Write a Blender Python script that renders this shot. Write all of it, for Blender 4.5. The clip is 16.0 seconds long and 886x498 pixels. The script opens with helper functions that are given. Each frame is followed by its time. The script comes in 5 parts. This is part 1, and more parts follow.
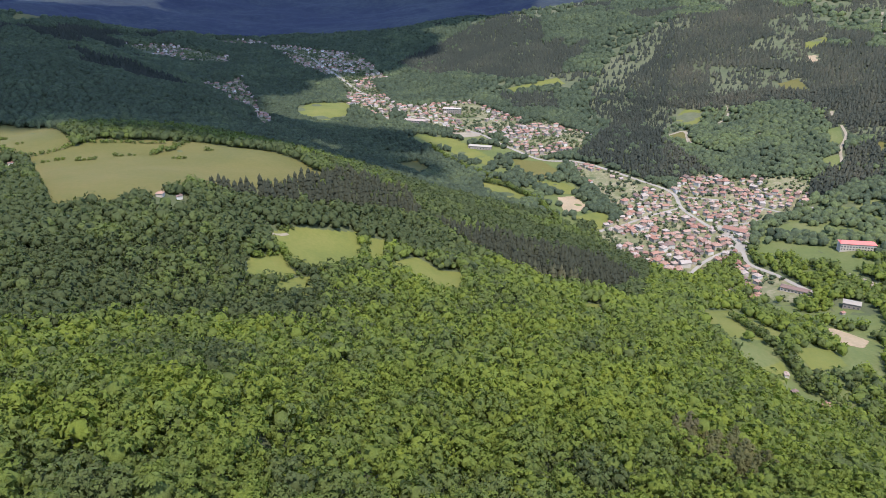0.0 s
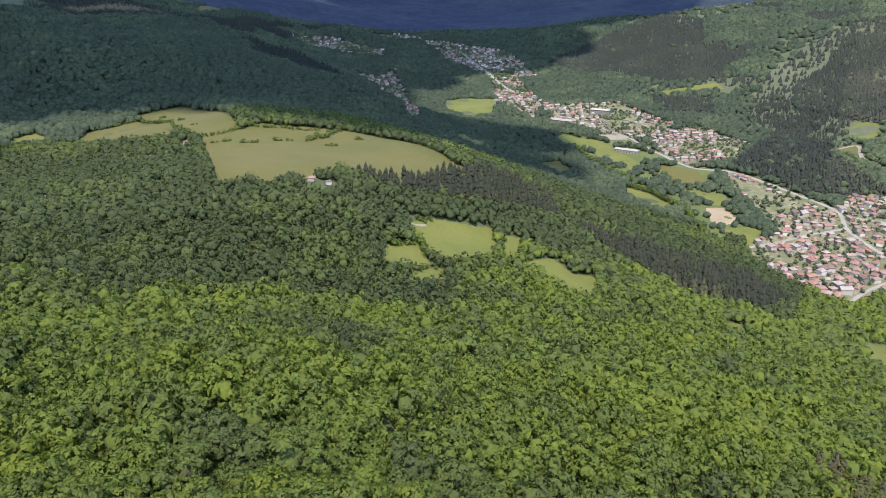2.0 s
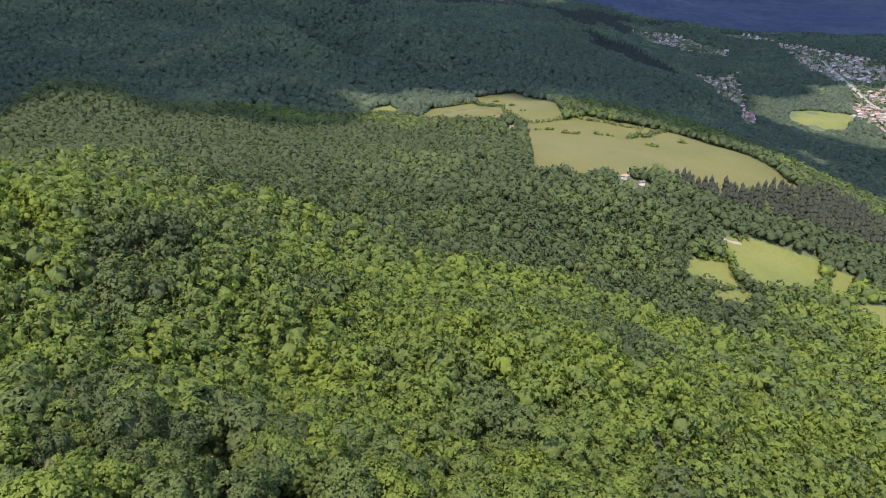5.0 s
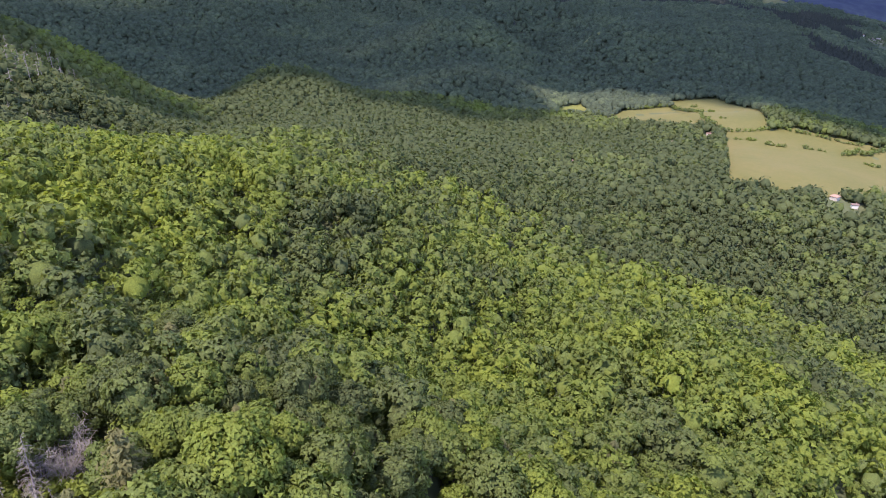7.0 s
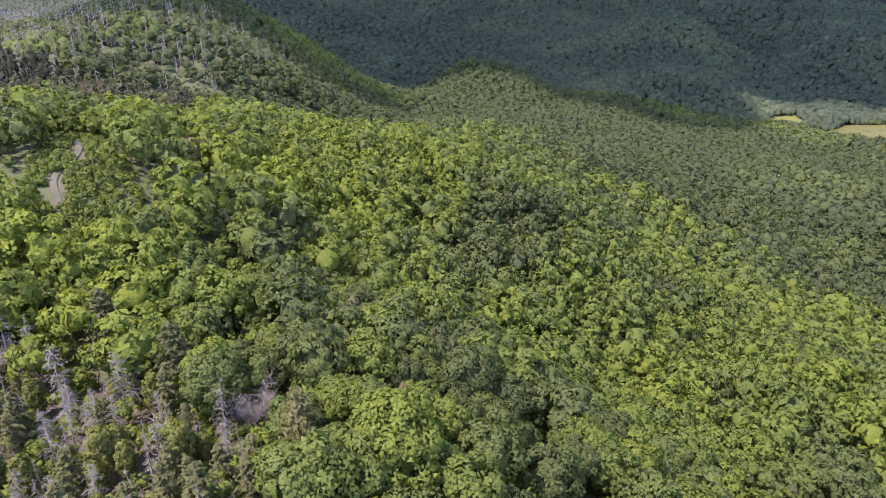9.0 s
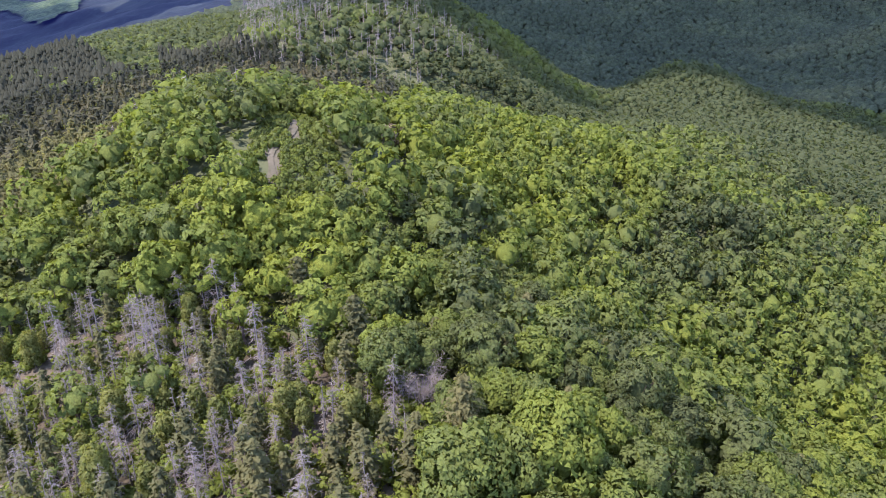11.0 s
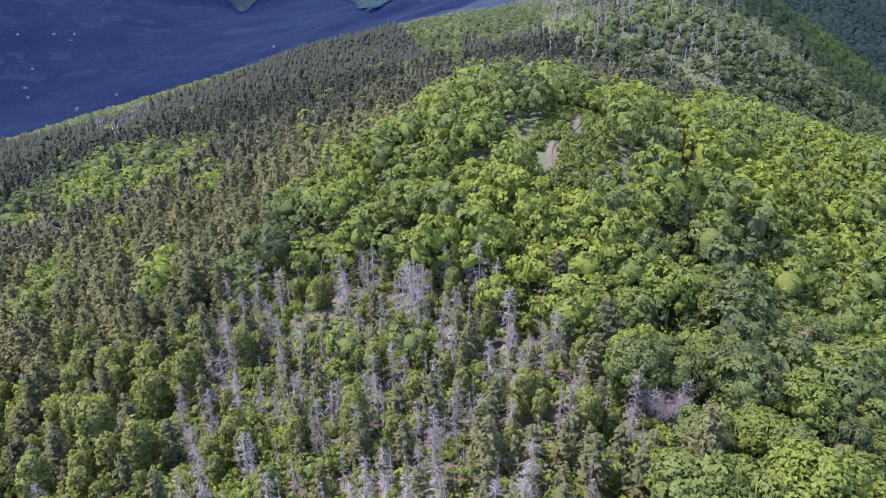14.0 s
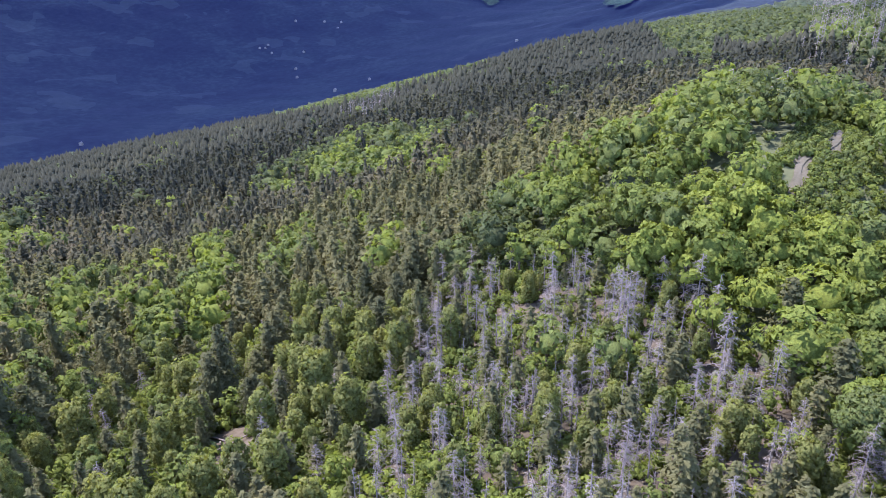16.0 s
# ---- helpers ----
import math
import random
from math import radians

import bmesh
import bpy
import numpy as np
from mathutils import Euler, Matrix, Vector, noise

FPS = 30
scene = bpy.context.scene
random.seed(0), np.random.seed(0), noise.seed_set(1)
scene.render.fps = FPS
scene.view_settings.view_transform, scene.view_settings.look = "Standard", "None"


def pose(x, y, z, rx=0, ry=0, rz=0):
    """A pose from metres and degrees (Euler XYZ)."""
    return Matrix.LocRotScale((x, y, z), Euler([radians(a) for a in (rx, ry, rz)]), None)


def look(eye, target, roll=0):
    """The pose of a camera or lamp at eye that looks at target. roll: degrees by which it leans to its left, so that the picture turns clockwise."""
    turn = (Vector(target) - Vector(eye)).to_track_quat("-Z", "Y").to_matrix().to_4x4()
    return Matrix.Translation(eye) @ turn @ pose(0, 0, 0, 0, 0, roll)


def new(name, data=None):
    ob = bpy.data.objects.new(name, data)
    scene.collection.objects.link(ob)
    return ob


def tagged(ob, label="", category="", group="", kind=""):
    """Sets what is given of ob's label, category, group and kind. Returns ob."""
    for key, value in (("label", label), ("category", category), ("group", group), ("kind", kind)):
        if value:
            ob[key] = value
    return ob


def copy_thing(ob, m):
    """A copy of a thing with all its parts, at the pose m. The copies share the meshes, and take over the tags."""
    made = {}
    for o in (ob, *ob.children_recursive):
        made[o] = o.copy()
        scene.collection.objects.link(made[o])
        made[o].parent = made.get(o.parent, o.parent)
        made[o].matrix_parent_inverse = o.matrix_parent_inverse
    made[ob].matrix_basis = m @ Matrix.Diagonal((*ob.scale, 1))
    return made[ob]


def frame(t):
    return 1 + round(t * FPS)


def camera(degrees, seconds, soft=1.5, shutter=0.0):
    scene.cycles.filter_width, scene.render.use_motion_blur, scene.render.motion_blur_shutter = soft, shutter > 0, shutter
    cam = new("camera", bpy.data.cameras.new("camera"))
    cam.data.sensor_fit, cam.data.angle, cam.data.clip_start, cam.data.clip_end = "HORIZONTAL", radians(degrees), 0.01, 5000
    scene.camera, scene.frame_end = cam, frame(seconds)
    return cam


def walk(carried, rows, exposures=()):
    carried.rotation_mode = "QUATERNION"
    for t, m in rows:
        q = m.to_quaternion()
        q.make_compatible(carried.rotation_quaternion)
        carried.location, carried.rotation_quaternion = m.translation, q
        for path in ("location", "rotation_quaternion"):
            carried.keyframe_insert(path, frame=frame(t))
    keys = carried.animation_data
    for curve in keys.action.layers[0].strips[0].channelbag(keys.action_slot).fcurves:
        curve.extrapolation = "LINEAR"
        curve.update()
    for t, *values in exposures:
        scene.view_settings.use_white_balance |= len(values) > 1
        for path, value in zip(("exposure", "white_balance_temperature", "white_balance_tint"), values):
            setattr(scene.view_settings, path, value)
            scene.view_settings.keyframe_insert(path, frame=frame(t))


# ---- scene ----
# ================= camera: hovers over the hill and turns to its left =================
EYE = 360.0
PITCH, ROLL = -23.19, -0.98
cam = camera(64.8, 16.0, soft=0.8)
HEADINGS = [
    (0.0, 0.0), (0.5, 4.195), (1.0, 6.788), (1.5, 8.727), (2.0, 11.975), (2.5, 15.651), (3.0, 19.484), (3.5, 23.837),
    (4.0, 28.525), (4.5, 33.633), (7.0, 53.758), (7.5, 57.703), (8.0, 61.442), (8.5, 65.31), (9.0, 69.549),
    (11.5, 89.083), (12.0, 92.688), (12.5, 97.207), (13.0, 101.756), (13.5, 105.268), (14.0, 108.69),
    (14.5, 113.292), (15.0, 118.245), (15.5, 123.157), (16.0, 127.667),
]


def gaze(yaw):
    a, p = radians(yaw), radians(PITCH)
    return look((0, 0, EYE), (-100 * math.sin(a) * math.cos(p), 100 * math.cos(a) * math.cos(p), EYE + 100 * math.sin(p)), ROLL)


walk(cam, [(t, gaze(yaw)) for t, yaw in HEADINGS], exposures=[(0.0, 2.02, 6250, 12), (3.5, 2.14, 6300, 11), (7.0, 2.50, 6400, 26), (9.0, 2.60, 6400, 29), (12.5, 2.70, 6000, 27), (16.0, 2.80, 5750, 30)])

# ================= sky and sun =================
SUN_AZ, SUN_EL = 192.0, 63.0          # degrees, counted from +y to -x
TO_SUN = Vector((-math.sin(radians(SUN_AZ)) * math.cos(radians(SUN_EL)), math.cos(radians(SUN_AZ)) * math.cos(radians(SUN_EL)), math.sin(radians(SUN_EL))))
world = bpy.data.worlds.new("sky")
scene.world = world
world.use_nodes = True
sky = world.node_tree.nodes.new("ShaderNodeTexSky")
sky.sky_type = "NISHITA"
sky.sun_disc = False
sky.sun_elevation = radians(SUN_EL)
sky.sun_rotation = radians(-SUN_AZ)
sky.altitude = 700
background = world.node_tree.nodes["Background"]
world.node_tree.links.new(sky.outputs[0], background.inputs[0])
background.inputs[1].default_value = 0.15
sun = new("sun", bpy.data.lights.new("sun", "SUN"))
sun.data.energy = 2.0
sun.data.angle = radians(0.55)
sun.data.color = (1.0, 0.95, 0.86)
sun.matrix_world = look(TO_SUN * 1000, (0, 0, 0))

# ================= materials =================


def material(name, rough=0.9, specular=0.2):
    m = bpy.data.materials.new(name)
    m.use_nodes = True
    b = m.node_tree.nodes["Principled BSDF"]
    b.inputs["Roughness"].default_value = rough
    b.inputs["Specular IOR Level"].default_value = specular
    return m, m.node_tree, b


def ramp(nt, fac, stops):
    r = nt.nodes.new("ShaderNodeValToRGB")
    while len(r.color_ramp.elements) < len(stops):
        r.color_ramp.elements.new(0.5)
    for e, (at, c) in zip(r.color_ramp.elements, stops):
        e.position, e.color = at, (*c, 1)
    nt.links.new(fac, r.inputs[0])
    return r.outputs[0]


def noise_tex(nt, scale, detail=4.0, rough=0.6, coords=None):
    n = nt.nodes.new("ShaderNodeTexNoise")
    n.inputs["Scale"].default_value, n.inputs["Detail"].default_value, n.inputs["Roughness"].default_value = scale, detail, rough
    if coords is None:
        coords = nt.nodes.new("ShaderNodeNewGeometry").outputs["Position"]
    nt.links.new(coords, n.inputs["Vector"])
    return n.outputs[0]


def mix(nt, fac, a, b, mode="MIX"):
    x = nt.nodes.new("ShaderNodeMix")
    x.data_type, x.blend_type = "RGBA", mode
    for sock, val in ((x.inputs[0], fac), (x.inputs[6], a), (x.inputs[7], b)):
        if isinstance(val, (int, float)):
            sock.default_value = val
        elif isinstance(val, tuple):
            sock.default_value = (*val, 1)
        else:
            nt.links.new(val, sock)
    return x.outputs[2]


def add(nt, a, b, op="ADD"):
    x = nt.nodes.new("ShaderNodeMath")
    x.operation = op
    for sock, val in ((x.inputs[0], a), (x.inputs[1], b)):
        if isinstance(val, (int, float)):
            sock.default_value = val
        else:
            nt.links.new(val, sock)
    return x.outputs[0]


def bump(nt, b, fac, strength, distance):
    n = nt.nodes.new("ShaderNodeBump")
    n.inputs["Strength"].default_value, n.inputs["Distance"].default_value = strength, distance
    nt.links.new(fac, n.inputs["Height"])
    nt.links.new(n.outputs[0], b.inputs["Normal"])


def surface(name, stops, scale, fine, rough=0.95, relief=0.0, specular=0.1):
    """Two-scale mottled surface: broad patches and fine grain."""
    m, nt, b = material(name, rough, specular)
    broad, grain = noise_tex(nt, scale, 5.0), noise_tex(nt, fine, 3.0)
    f = add(nt, add(nt, broad, 0.65, "MULTIPLY"), add(nt, grain, 0.35, "MULTIPLY"))
    nt.links.new(ramp(nt, f, stops), b.inputs["Base Color"])
    if relief:
        bump(nt, b, grain, 0.6, relief)
    return m


def foliage(name, stops, patch, through_light=0.25, leaf_size=0.55, grain=1.0, relief=0.12, vary=1.0):
    """Leaves: each tree has its own tint, stands vary over tens of metres, each clump a little."""
    m, nt, b = material(name, 0.8, 0.04)
    tint = nt.nodes.new("ShaderNodeAttribute")
    tint.attribute_name = "tint"
    geo = nt.nodes.new("ShaderNodeNewGeometry")
    stand = noise_tex(nt, patch, 3.0, 0.5, geo.outputs["Position"])
    f = add(nt, add(nt, tint.outputs["Fac"], 0.58, "MULTIPLY"), add(nt, stand, 1.25, "MULTIPLY"))
    f = add(nt, f, add(nt, geo.outputs["Random Per Island"], 0.18 * vary, "MULTIPLY"))
    f = add(nt, f, -0.5)
    color = ramp(nt, f, stops)
    leaves = ramp(nt, noise_tex(nt, grain, 4.0, 0.7), [(0.36, (1 - 0.3 * vary, 1 - 0.3 * vary, 1 - 0.28 * vary)), (0.5, (1.0, 1.0, 1.0)), (0.64, (1 + 0.28 * vary, 1 + 0.28 * vary, 1 + 0.2 * vary))])
    color = mix(nt, 1.0, color, leaves, "MULTIPLY")
    nt.links.new(color, b.inputs["Base Color"])
    bump(nt, b, noise_tex(nt, leaf_size, 5.0, 0.75), relief, 0.9 / leaf_size)
    t = nt.nodes.new("ShaderNodeBsdfTranslucent")
    nt.links.new(mix(nt, 1.0, color, (1.0, 1.0, 0.55), "MULTIPLY"), t.inputs[0])
    s = nt.nodes.new("ShaderNodeMixShader")
    s.inputs[0].default_value = through_light
    nt.links.new(b.outputs[0], s.inputs[1])
    nt.links.new(t.outputs[0], s.inputs[2])
    nt.links.new(s.outputs[0], nt.nodes["Material Output"].inputs[0])
    return m


LEAF = foliage("broadleaf_leaves", [(0.0, (0.068, 0.083, 0.038)), (0.15, (0.089, 0.107, 0.043)), (0.35, (0.109, 0.134, 0.042)), (0.6, (0.129, 0.159, 0.036)), (1.0, (0.161, 0.190, 0.034))], 0.016, 0.48, 0.9, 3.2)
# greyer and bluer than the near leaves: distant haze painted into the colour
HAZED_LEAF = foliage("hazed_forest_leaves", [(0.0, (0.058, 0.073, 0.046)), (0.3, (0.080, 0.098, 0.056)), (0.6, (0.102, 0.124, 0.058)), (1.0, (0.128, 0.150, 0.058))], 0.012, 0.42, 0.35, 0.25, 0.4)
PINE = foliage("pine_needles", [(0.0, (0.090, 0.094, 0.046)), (0.35, (0.122, 0.121, 0.055)), (0.7, (0.152, 0.143, 0.064)), (1.0, (0.178, 0.153, 0.074))], 0.015, 0.54, 0.6, 2.5, 0.12, 0.4)
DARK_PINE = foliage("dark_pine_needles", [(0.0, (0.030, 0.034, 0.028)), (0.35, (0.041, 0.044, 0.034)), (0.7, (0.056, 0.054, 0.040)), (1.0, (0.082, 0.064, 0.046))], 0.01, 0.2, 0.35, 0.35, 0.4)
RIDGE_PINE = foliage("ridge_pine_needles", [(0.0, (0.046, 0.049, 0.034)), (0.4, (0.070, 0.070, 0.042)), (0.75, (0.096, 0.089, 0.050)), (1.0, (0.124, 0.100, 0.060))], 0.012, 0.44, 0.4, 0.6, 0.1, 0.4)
BIRCH_LEAF = foliage("birch_leaves", [(0.0, (0.112, 0.132, 0.046)), (0.5, (0.150, 0.164, 0.052)), (1.0, (0.188, 0.188, 0.058))], 0.05, 0.55, 0.9, 3.2)
BROWN_LEAF = foliage("brown_twigs", [(0.0, (0.12, 0.098, 0.062)), (1.0, (0.20, 0.165, 0.11))], 0.05, 0.1)
BARK = surface("bark", [(0.3, (0.05, 0.035, 0.025)), (0.7, (0.14, 0.10, 0.075))], 0.8, 6.0)
DEADWOOD = surface("dead_wood", [(0.25, (0.120, 0.100, 0.084)), (0.75, (0.245, 0.210, 0.182))], 0.5, 5.0)
FOREST_FLOOR = surface("forest_floor", [(0.25, (0.040, 0.048, 0.024)), (0.5, (0.060, 0.068, 0.032)), (0.75, (0.090, 0.092, 0.048))], 0.02, 0.3, relief=0.6)
HILL_GRASS = surface("hill_grass", [(0.25, (0.046, 0.054, 0.030)), (0.5, (0.068, 0.074, 0.040)), (0.75, (0.115, 0.108, 0.068))], 0.008, 0.12, relief=0.6)
LITTER = surface("dry_litter", [(0.25, (0.042, 0.034, 0.025)), (0.5, (0.070, 0.057, 0.038)), (0.75, (0.115, 0.094, 0.066))], 0.12, 0.8, relief=0.3)
HAY = surface("dry_meadow", [(0.3, (0.062, 0.063, 0.018)), (0.5, (0.083, 0.075, 0.023)), (0.7, (0.104, 0.085, 0.031))], 0.012, 0.3, relief=0.2)
GRASS = surface("meadow_grass", [(0.3, (0.072, 0.084, 0.022)), (0.5, (0.098, 0.100, 0.025)), (0.7, (0.122, 0.112, 0.034))], 0.025, 0.4, relief=0.15)
ROUGH = surface("rough_pasture", [(0.25, (0.052, 0.066, 0.024)), (0.5, (0.078, 0.090, 0.030)), (0.75, (0.120, 0.112, 0.050))], 0.02, 0.3, relief=0.2)
SOIL = surface("ploughed_soil", [(0.25, (0.16, 0.13, 0.075)), (0.75, (0.30, 0.21, 0.14))], 0.05, 0.5, relief=0.2)
DIRT = surface("dirt_track", [(0.25, (0.14, 0.115, 0.082)), (0.75, (0.24, 0.20, 0.15))], 0.08, 0.9)
ASPHALT = surface("road_surface", [(0.25, (0.16, 0.14, 0.118)), (0.75, (0.24, 0.212, 0.182))], 0.05, 0.6)
YARDS = surface("village_yards", [(0.32, (0.070, 0.080, 0.032)), (0.5, (0.120, 0.112, 0.060)), (0.7, (0.23, 0.185, 0.13))], 0.06, 0.3)
TRAIL = surface("trail_soil", [(0.25, (0.050, 0.052, 0.030)), (0.5, (0.086, 0.076, 0.052)), (0.75, (0.130, 0.110, 0.080))], 0.15, 1.1, relief=0.15)
CLOUD = surface("cloud_white", [(0.2, (0.75, 0.75, 0.75)), (0.8, (0.85, 0.85, 0.85))], 0.004, 0.02)


def thin_cloud(clear_share):
    """Cloud that lets part of the sunlight through."""
    m, nt, b = material("thin_cloud", 1.0, 0.0)
    b.inputs["Base Color"].default_value = (0.8, 0.8, 0.8, 1)
    clear, both = nt.nodes.new("ShaderNodeBsdfTransparent"), nt.nodes.new("ShaderNodeMixShader")
    both.inputs[0].default_value = clear_share
    nt.links.new(b.outputs[0], both.inputs[1])
    nt.links.new(clear.outputs[0], both.inputs[2])
    nt.links.new(both.outputs[0], nt.nodes["Material Output"].inputs[0])
    return m


THIN_CLOUD, VEIL_CLOUD = thin_cloud(0.03), thin_cloud(0.36)


def by_object(name, stops, rough=0.85):
    m, nt, b = material(name, rough, 0.2)
    info = nt.nodes.new("ShaderNodeObjectInfo")
    geo = nt.nodes.new("ShaderNodeNewGeometry")
    own = add(nt, add(nt, info.outputs["Random"], geo.outputs["Random Per Island"]), 1.0, "MODULO")
    f = add(nt, add(nt, own, 0.8, "MULTIPLY"), add(nt, noise_tex(nt, 0.7, 4.0), 0.25, "MULTIPLY"))
    nt.links.new(ramp(nt, f, stops), b.inputs["Base Color"])
    return m


ROOF = by_object("clay_roof_tiles", [(0.1, (0.10, 0.078, 0.068)), (0.35, (0.20, 0.098, 0.070)), (0.6, (0.23, 0.140, 0.104)), (0.9, (0.24, 0.20, 0.172))])
WALL = by_object("rendered_wall", [(0.1, (0.16, 0.135, 0.11)), (0.6, (0.29, 0.25, 0.205)), (1.0, (0.50, 0.46, 0.40))])
RED_ROOF = by_object("red_sheet_roof", [(0.1, (0.40, 0.095, 0.08)), (0.9, (0.46, 0.12, 0.10))], 0.6)
GLASS = by_object("dark_window_glass", [(0.1, (0.03, 0.035, 0.04)), (0.9, (0.06, 0.065, 0.07))], 0.15)
CHIMNEY = by_object("chimney_brick", [(0.1, (0.24, 0.13, 0.09)), (0.9, (0.36, 0.2, 0.15))])

# ================= the shape of the land: crest, slope and valley points, fitted to the camera's view ===
NEAR_SLOPE = [
    (-89, 125, 240), (-1, 170, 197), (167, 209, 158), (-1, 332, 156), (0, 448, 130), (166, 379, 109),
    (-149, 230, 207), (-146, 328, 175), (-96, 508, 145), (-55, 123, 233), (-157, 165, 227), (-254, 178, 239),
    (-271, 298, 202), (-99, 98, 246),
]
VALLEY = [
    (271, 452, 73), (252, 384, 77), (340, 666, 23), (474, 695, 41), (303, 837, 28), (438, 895, 28),
    (432, 983, 41), (248, 1208, 56), (56, 1364, 49), (-165, 1583, 60), (-276, 1961, 82), (-648, 2402, 116),
    (-776, 1990, 117), (-446, 1595, 76), (-331, 1308, 68), (-238, 1400, 68), (79, 954, 39), (173, 888, 39),
    (-72, 1054, 55), (213, 765, 29),
]
SPUR = [
    (-249, 619, 184), (-382, 683, 194), (-135, 700, 162), (-302, 516, 197), (-111, 590, 160), (-43, 599, 128),
    (37, 632, 103), (112, 586, 92), (178, 591, 65), (-207, 493, 194), (-242, 407, 190),
]
DARK_HILL = [
    (-468, 1014, 182), (-718, 1367, 219), (-393, 1097, 167), (-235, 956, 125), (-1190, 2079, 213), (-836, 919, 224),
    (-743, 575, 215), (-975, 776, 253), (-383, 430, 190), (-413, 346, 199), (-412, 587, 179), (-469, 747, 181),
]
EAST_MOUNTAIN = [
    (396, 1309, 51), (605, 1626, 118), (781, 1944, 203), (706, 1123, 98), (960, 1571, 170), (291, 1653, 82),
    (372, 2160, 163), (36, 2084, 99), (143, 2538, 156), (-290, 2978, 129), (-680, 3224, 163),
]
RIDGE = [
    (-66, 48, 278), (-59, 119, 254), (-111, 173, 238), (-121, 26, 287), (-192, 141, 248), (-206, 66, 273),
    (-308, 195, 246), (-391, 151, 255), (-321, 41, 288), (-273, 246, 221), (-164, -23, 321), (-266, -3, 304),
    (-337, 58, 278), (-215, 129, 266), (-59, -8, 298), (-82, 36, 297), (-96, -12, 295), (-139, -17, 298),
    (-126, -61, 299), (-138, -108, 290), (-274, -34, 304), (-278, -100, 300), (-607, -376, 257), (-748, -326, 269),
    (-543, -124, 290), (-938, -138, 290), (-289, -200, 273),
]
BASIN = [
    (-1003, 646, 227), (-324, -44, 307), (-514, -65, 309), (-462, 58, 284),
]
# lit spur, the ravine before it and the one behind; the wooded dome; the shoulder above the small meadows
BASIN += [(-619, 31, 312), (-657, 67, 301), (-683, 101, 283), (-693, 131, 265), (-694, 152, 250), (-677, 179, 232), (-644, 186, 221)]
BASIN += [(-420, -15, 278), (-434, 27, 268), (-434, 75, 261), (-435, 116, 249), (-532, 175, 231), (-548, 117, 247), (-856, 87, 236), (-865, 164, 194), (-822, 217, 171)]
BASIN += [(-1179, 222, 265), (-1148, 348, 231), (-1072, 416, 207), (-958, 286, 193), (-1105, 585, 212), (-1113, 764, 220)]
BASIN += [(-750, 248, 203), (-777, 293, 214), (-781, 335, 223), (-771, 370, 218), (-739, 399, 203), (-627, 264, 207), (-598, 324, 204), (-624, 398, 191), (-919, 394, 166)]
BASIN += [(-976, 781, 247), (-883, 798, 219), (-786, 769, 190), (-708, 720, 170), (-806, 557, 196), (-658, 553, 183), (-1054, 922, 175), (-894, 873, 137)]
BASIN += [(-1450, 650, 335), (-1500, 250, 350), (-1380, 980, 320), (-1300, 1300, 290)]
WEST_SLOPE = [
    (-44, -42, 297), (-26, -76, 293), (-42, -123, 277), (-83, -64, 290), (-139, -107, 278), (-124, -263, 244),
    (-212, -222, 260), (-165, -401, 227), (-226, -644, 171), (-325, -590, 191), (-423, -513, 207), (-621, -391, 250),
]
WEST_VALLEY = [
    (-401, -861, 130), (-630, -751, 150), (-827, -646, 180), (-1133, -528, 220), (-479, -1316, -10), (-860, -1229, -20),
    (-1302, -1093, 0), (-1433, -2009, -42), (-1225, -2672, 107), (-2093, -1829, 27), (-3158, -2096, 94),
]
FAR = [
    (2598, 1500, 380), (1800, 3118, 420), (0, 4400, 480), (-1817, 3897, 420), (-2451, 2057, 400), (-2511, 673, 380),
    (-2561, -451, 330), (-3768, -2638, 420), (-2466, -3522, 480), (-331, -3786, 420), (866, 500, 10), (260, 150, 120),
    (173, -100, 250), (0, -150, 300), (410, -1128, 120), (1182, -208, 250), (2681, -2250, 420), (3289, 1197, 420),
    (0, 30, 262), (-30, 0, 290),
]
LAND = np.array(NEAR_SLOPE + VALLEY + SPUR + DARK_HILL + EAST_MOUNTAIN + RIDGE + BASIN + WEST_SLOPE + WEST_VALLEY + FAR, float)
SOFT = 50.0


def solve_land():
    xy, n = LAND[:, :2], len(LAND)
    a = np.zeros((n + 1, n + 1))
    a[:n, :n] = -np.sqrt(((xy[:, None] - xy[None]) ** 2).sum(2) + SOFT * SOFT) + np.eye(n) * 2.0
    a[:n, n] = a[n, :n] = 1
    return np.linalg.solve(a, np.append(LAND[:, 2], 0))


LAND_W = solve_land()


def lattice(i, j):
    h = np.sin(i * 127.1 + j * 311.7) * 43758.5453
    return h - np.floor(h)


def value_noise(x, y):
    i, j = np.floor(x), np.floor(y)
    u, v = x - i, y - j
    u, v = u * u * (3 - 2 * u), v * v * (3 - 2 * v)
    return (lattice(i, j) * (1 - u) + lattice(i + 1, j) * u) * (1 - v) + (lattice(i, j + 1) * (1 - u) + lattice(i + 1, j + 1) * u) * v


def fbm(x, y, octaves=3):
    return sum(value_noise(x * 2.03 ** k + 17 * k, y * 2.03 ** k - 9 * k) * 0.5 ** k for k in range(octaves)) / (2 - 0.5 ** (octaves - 1))


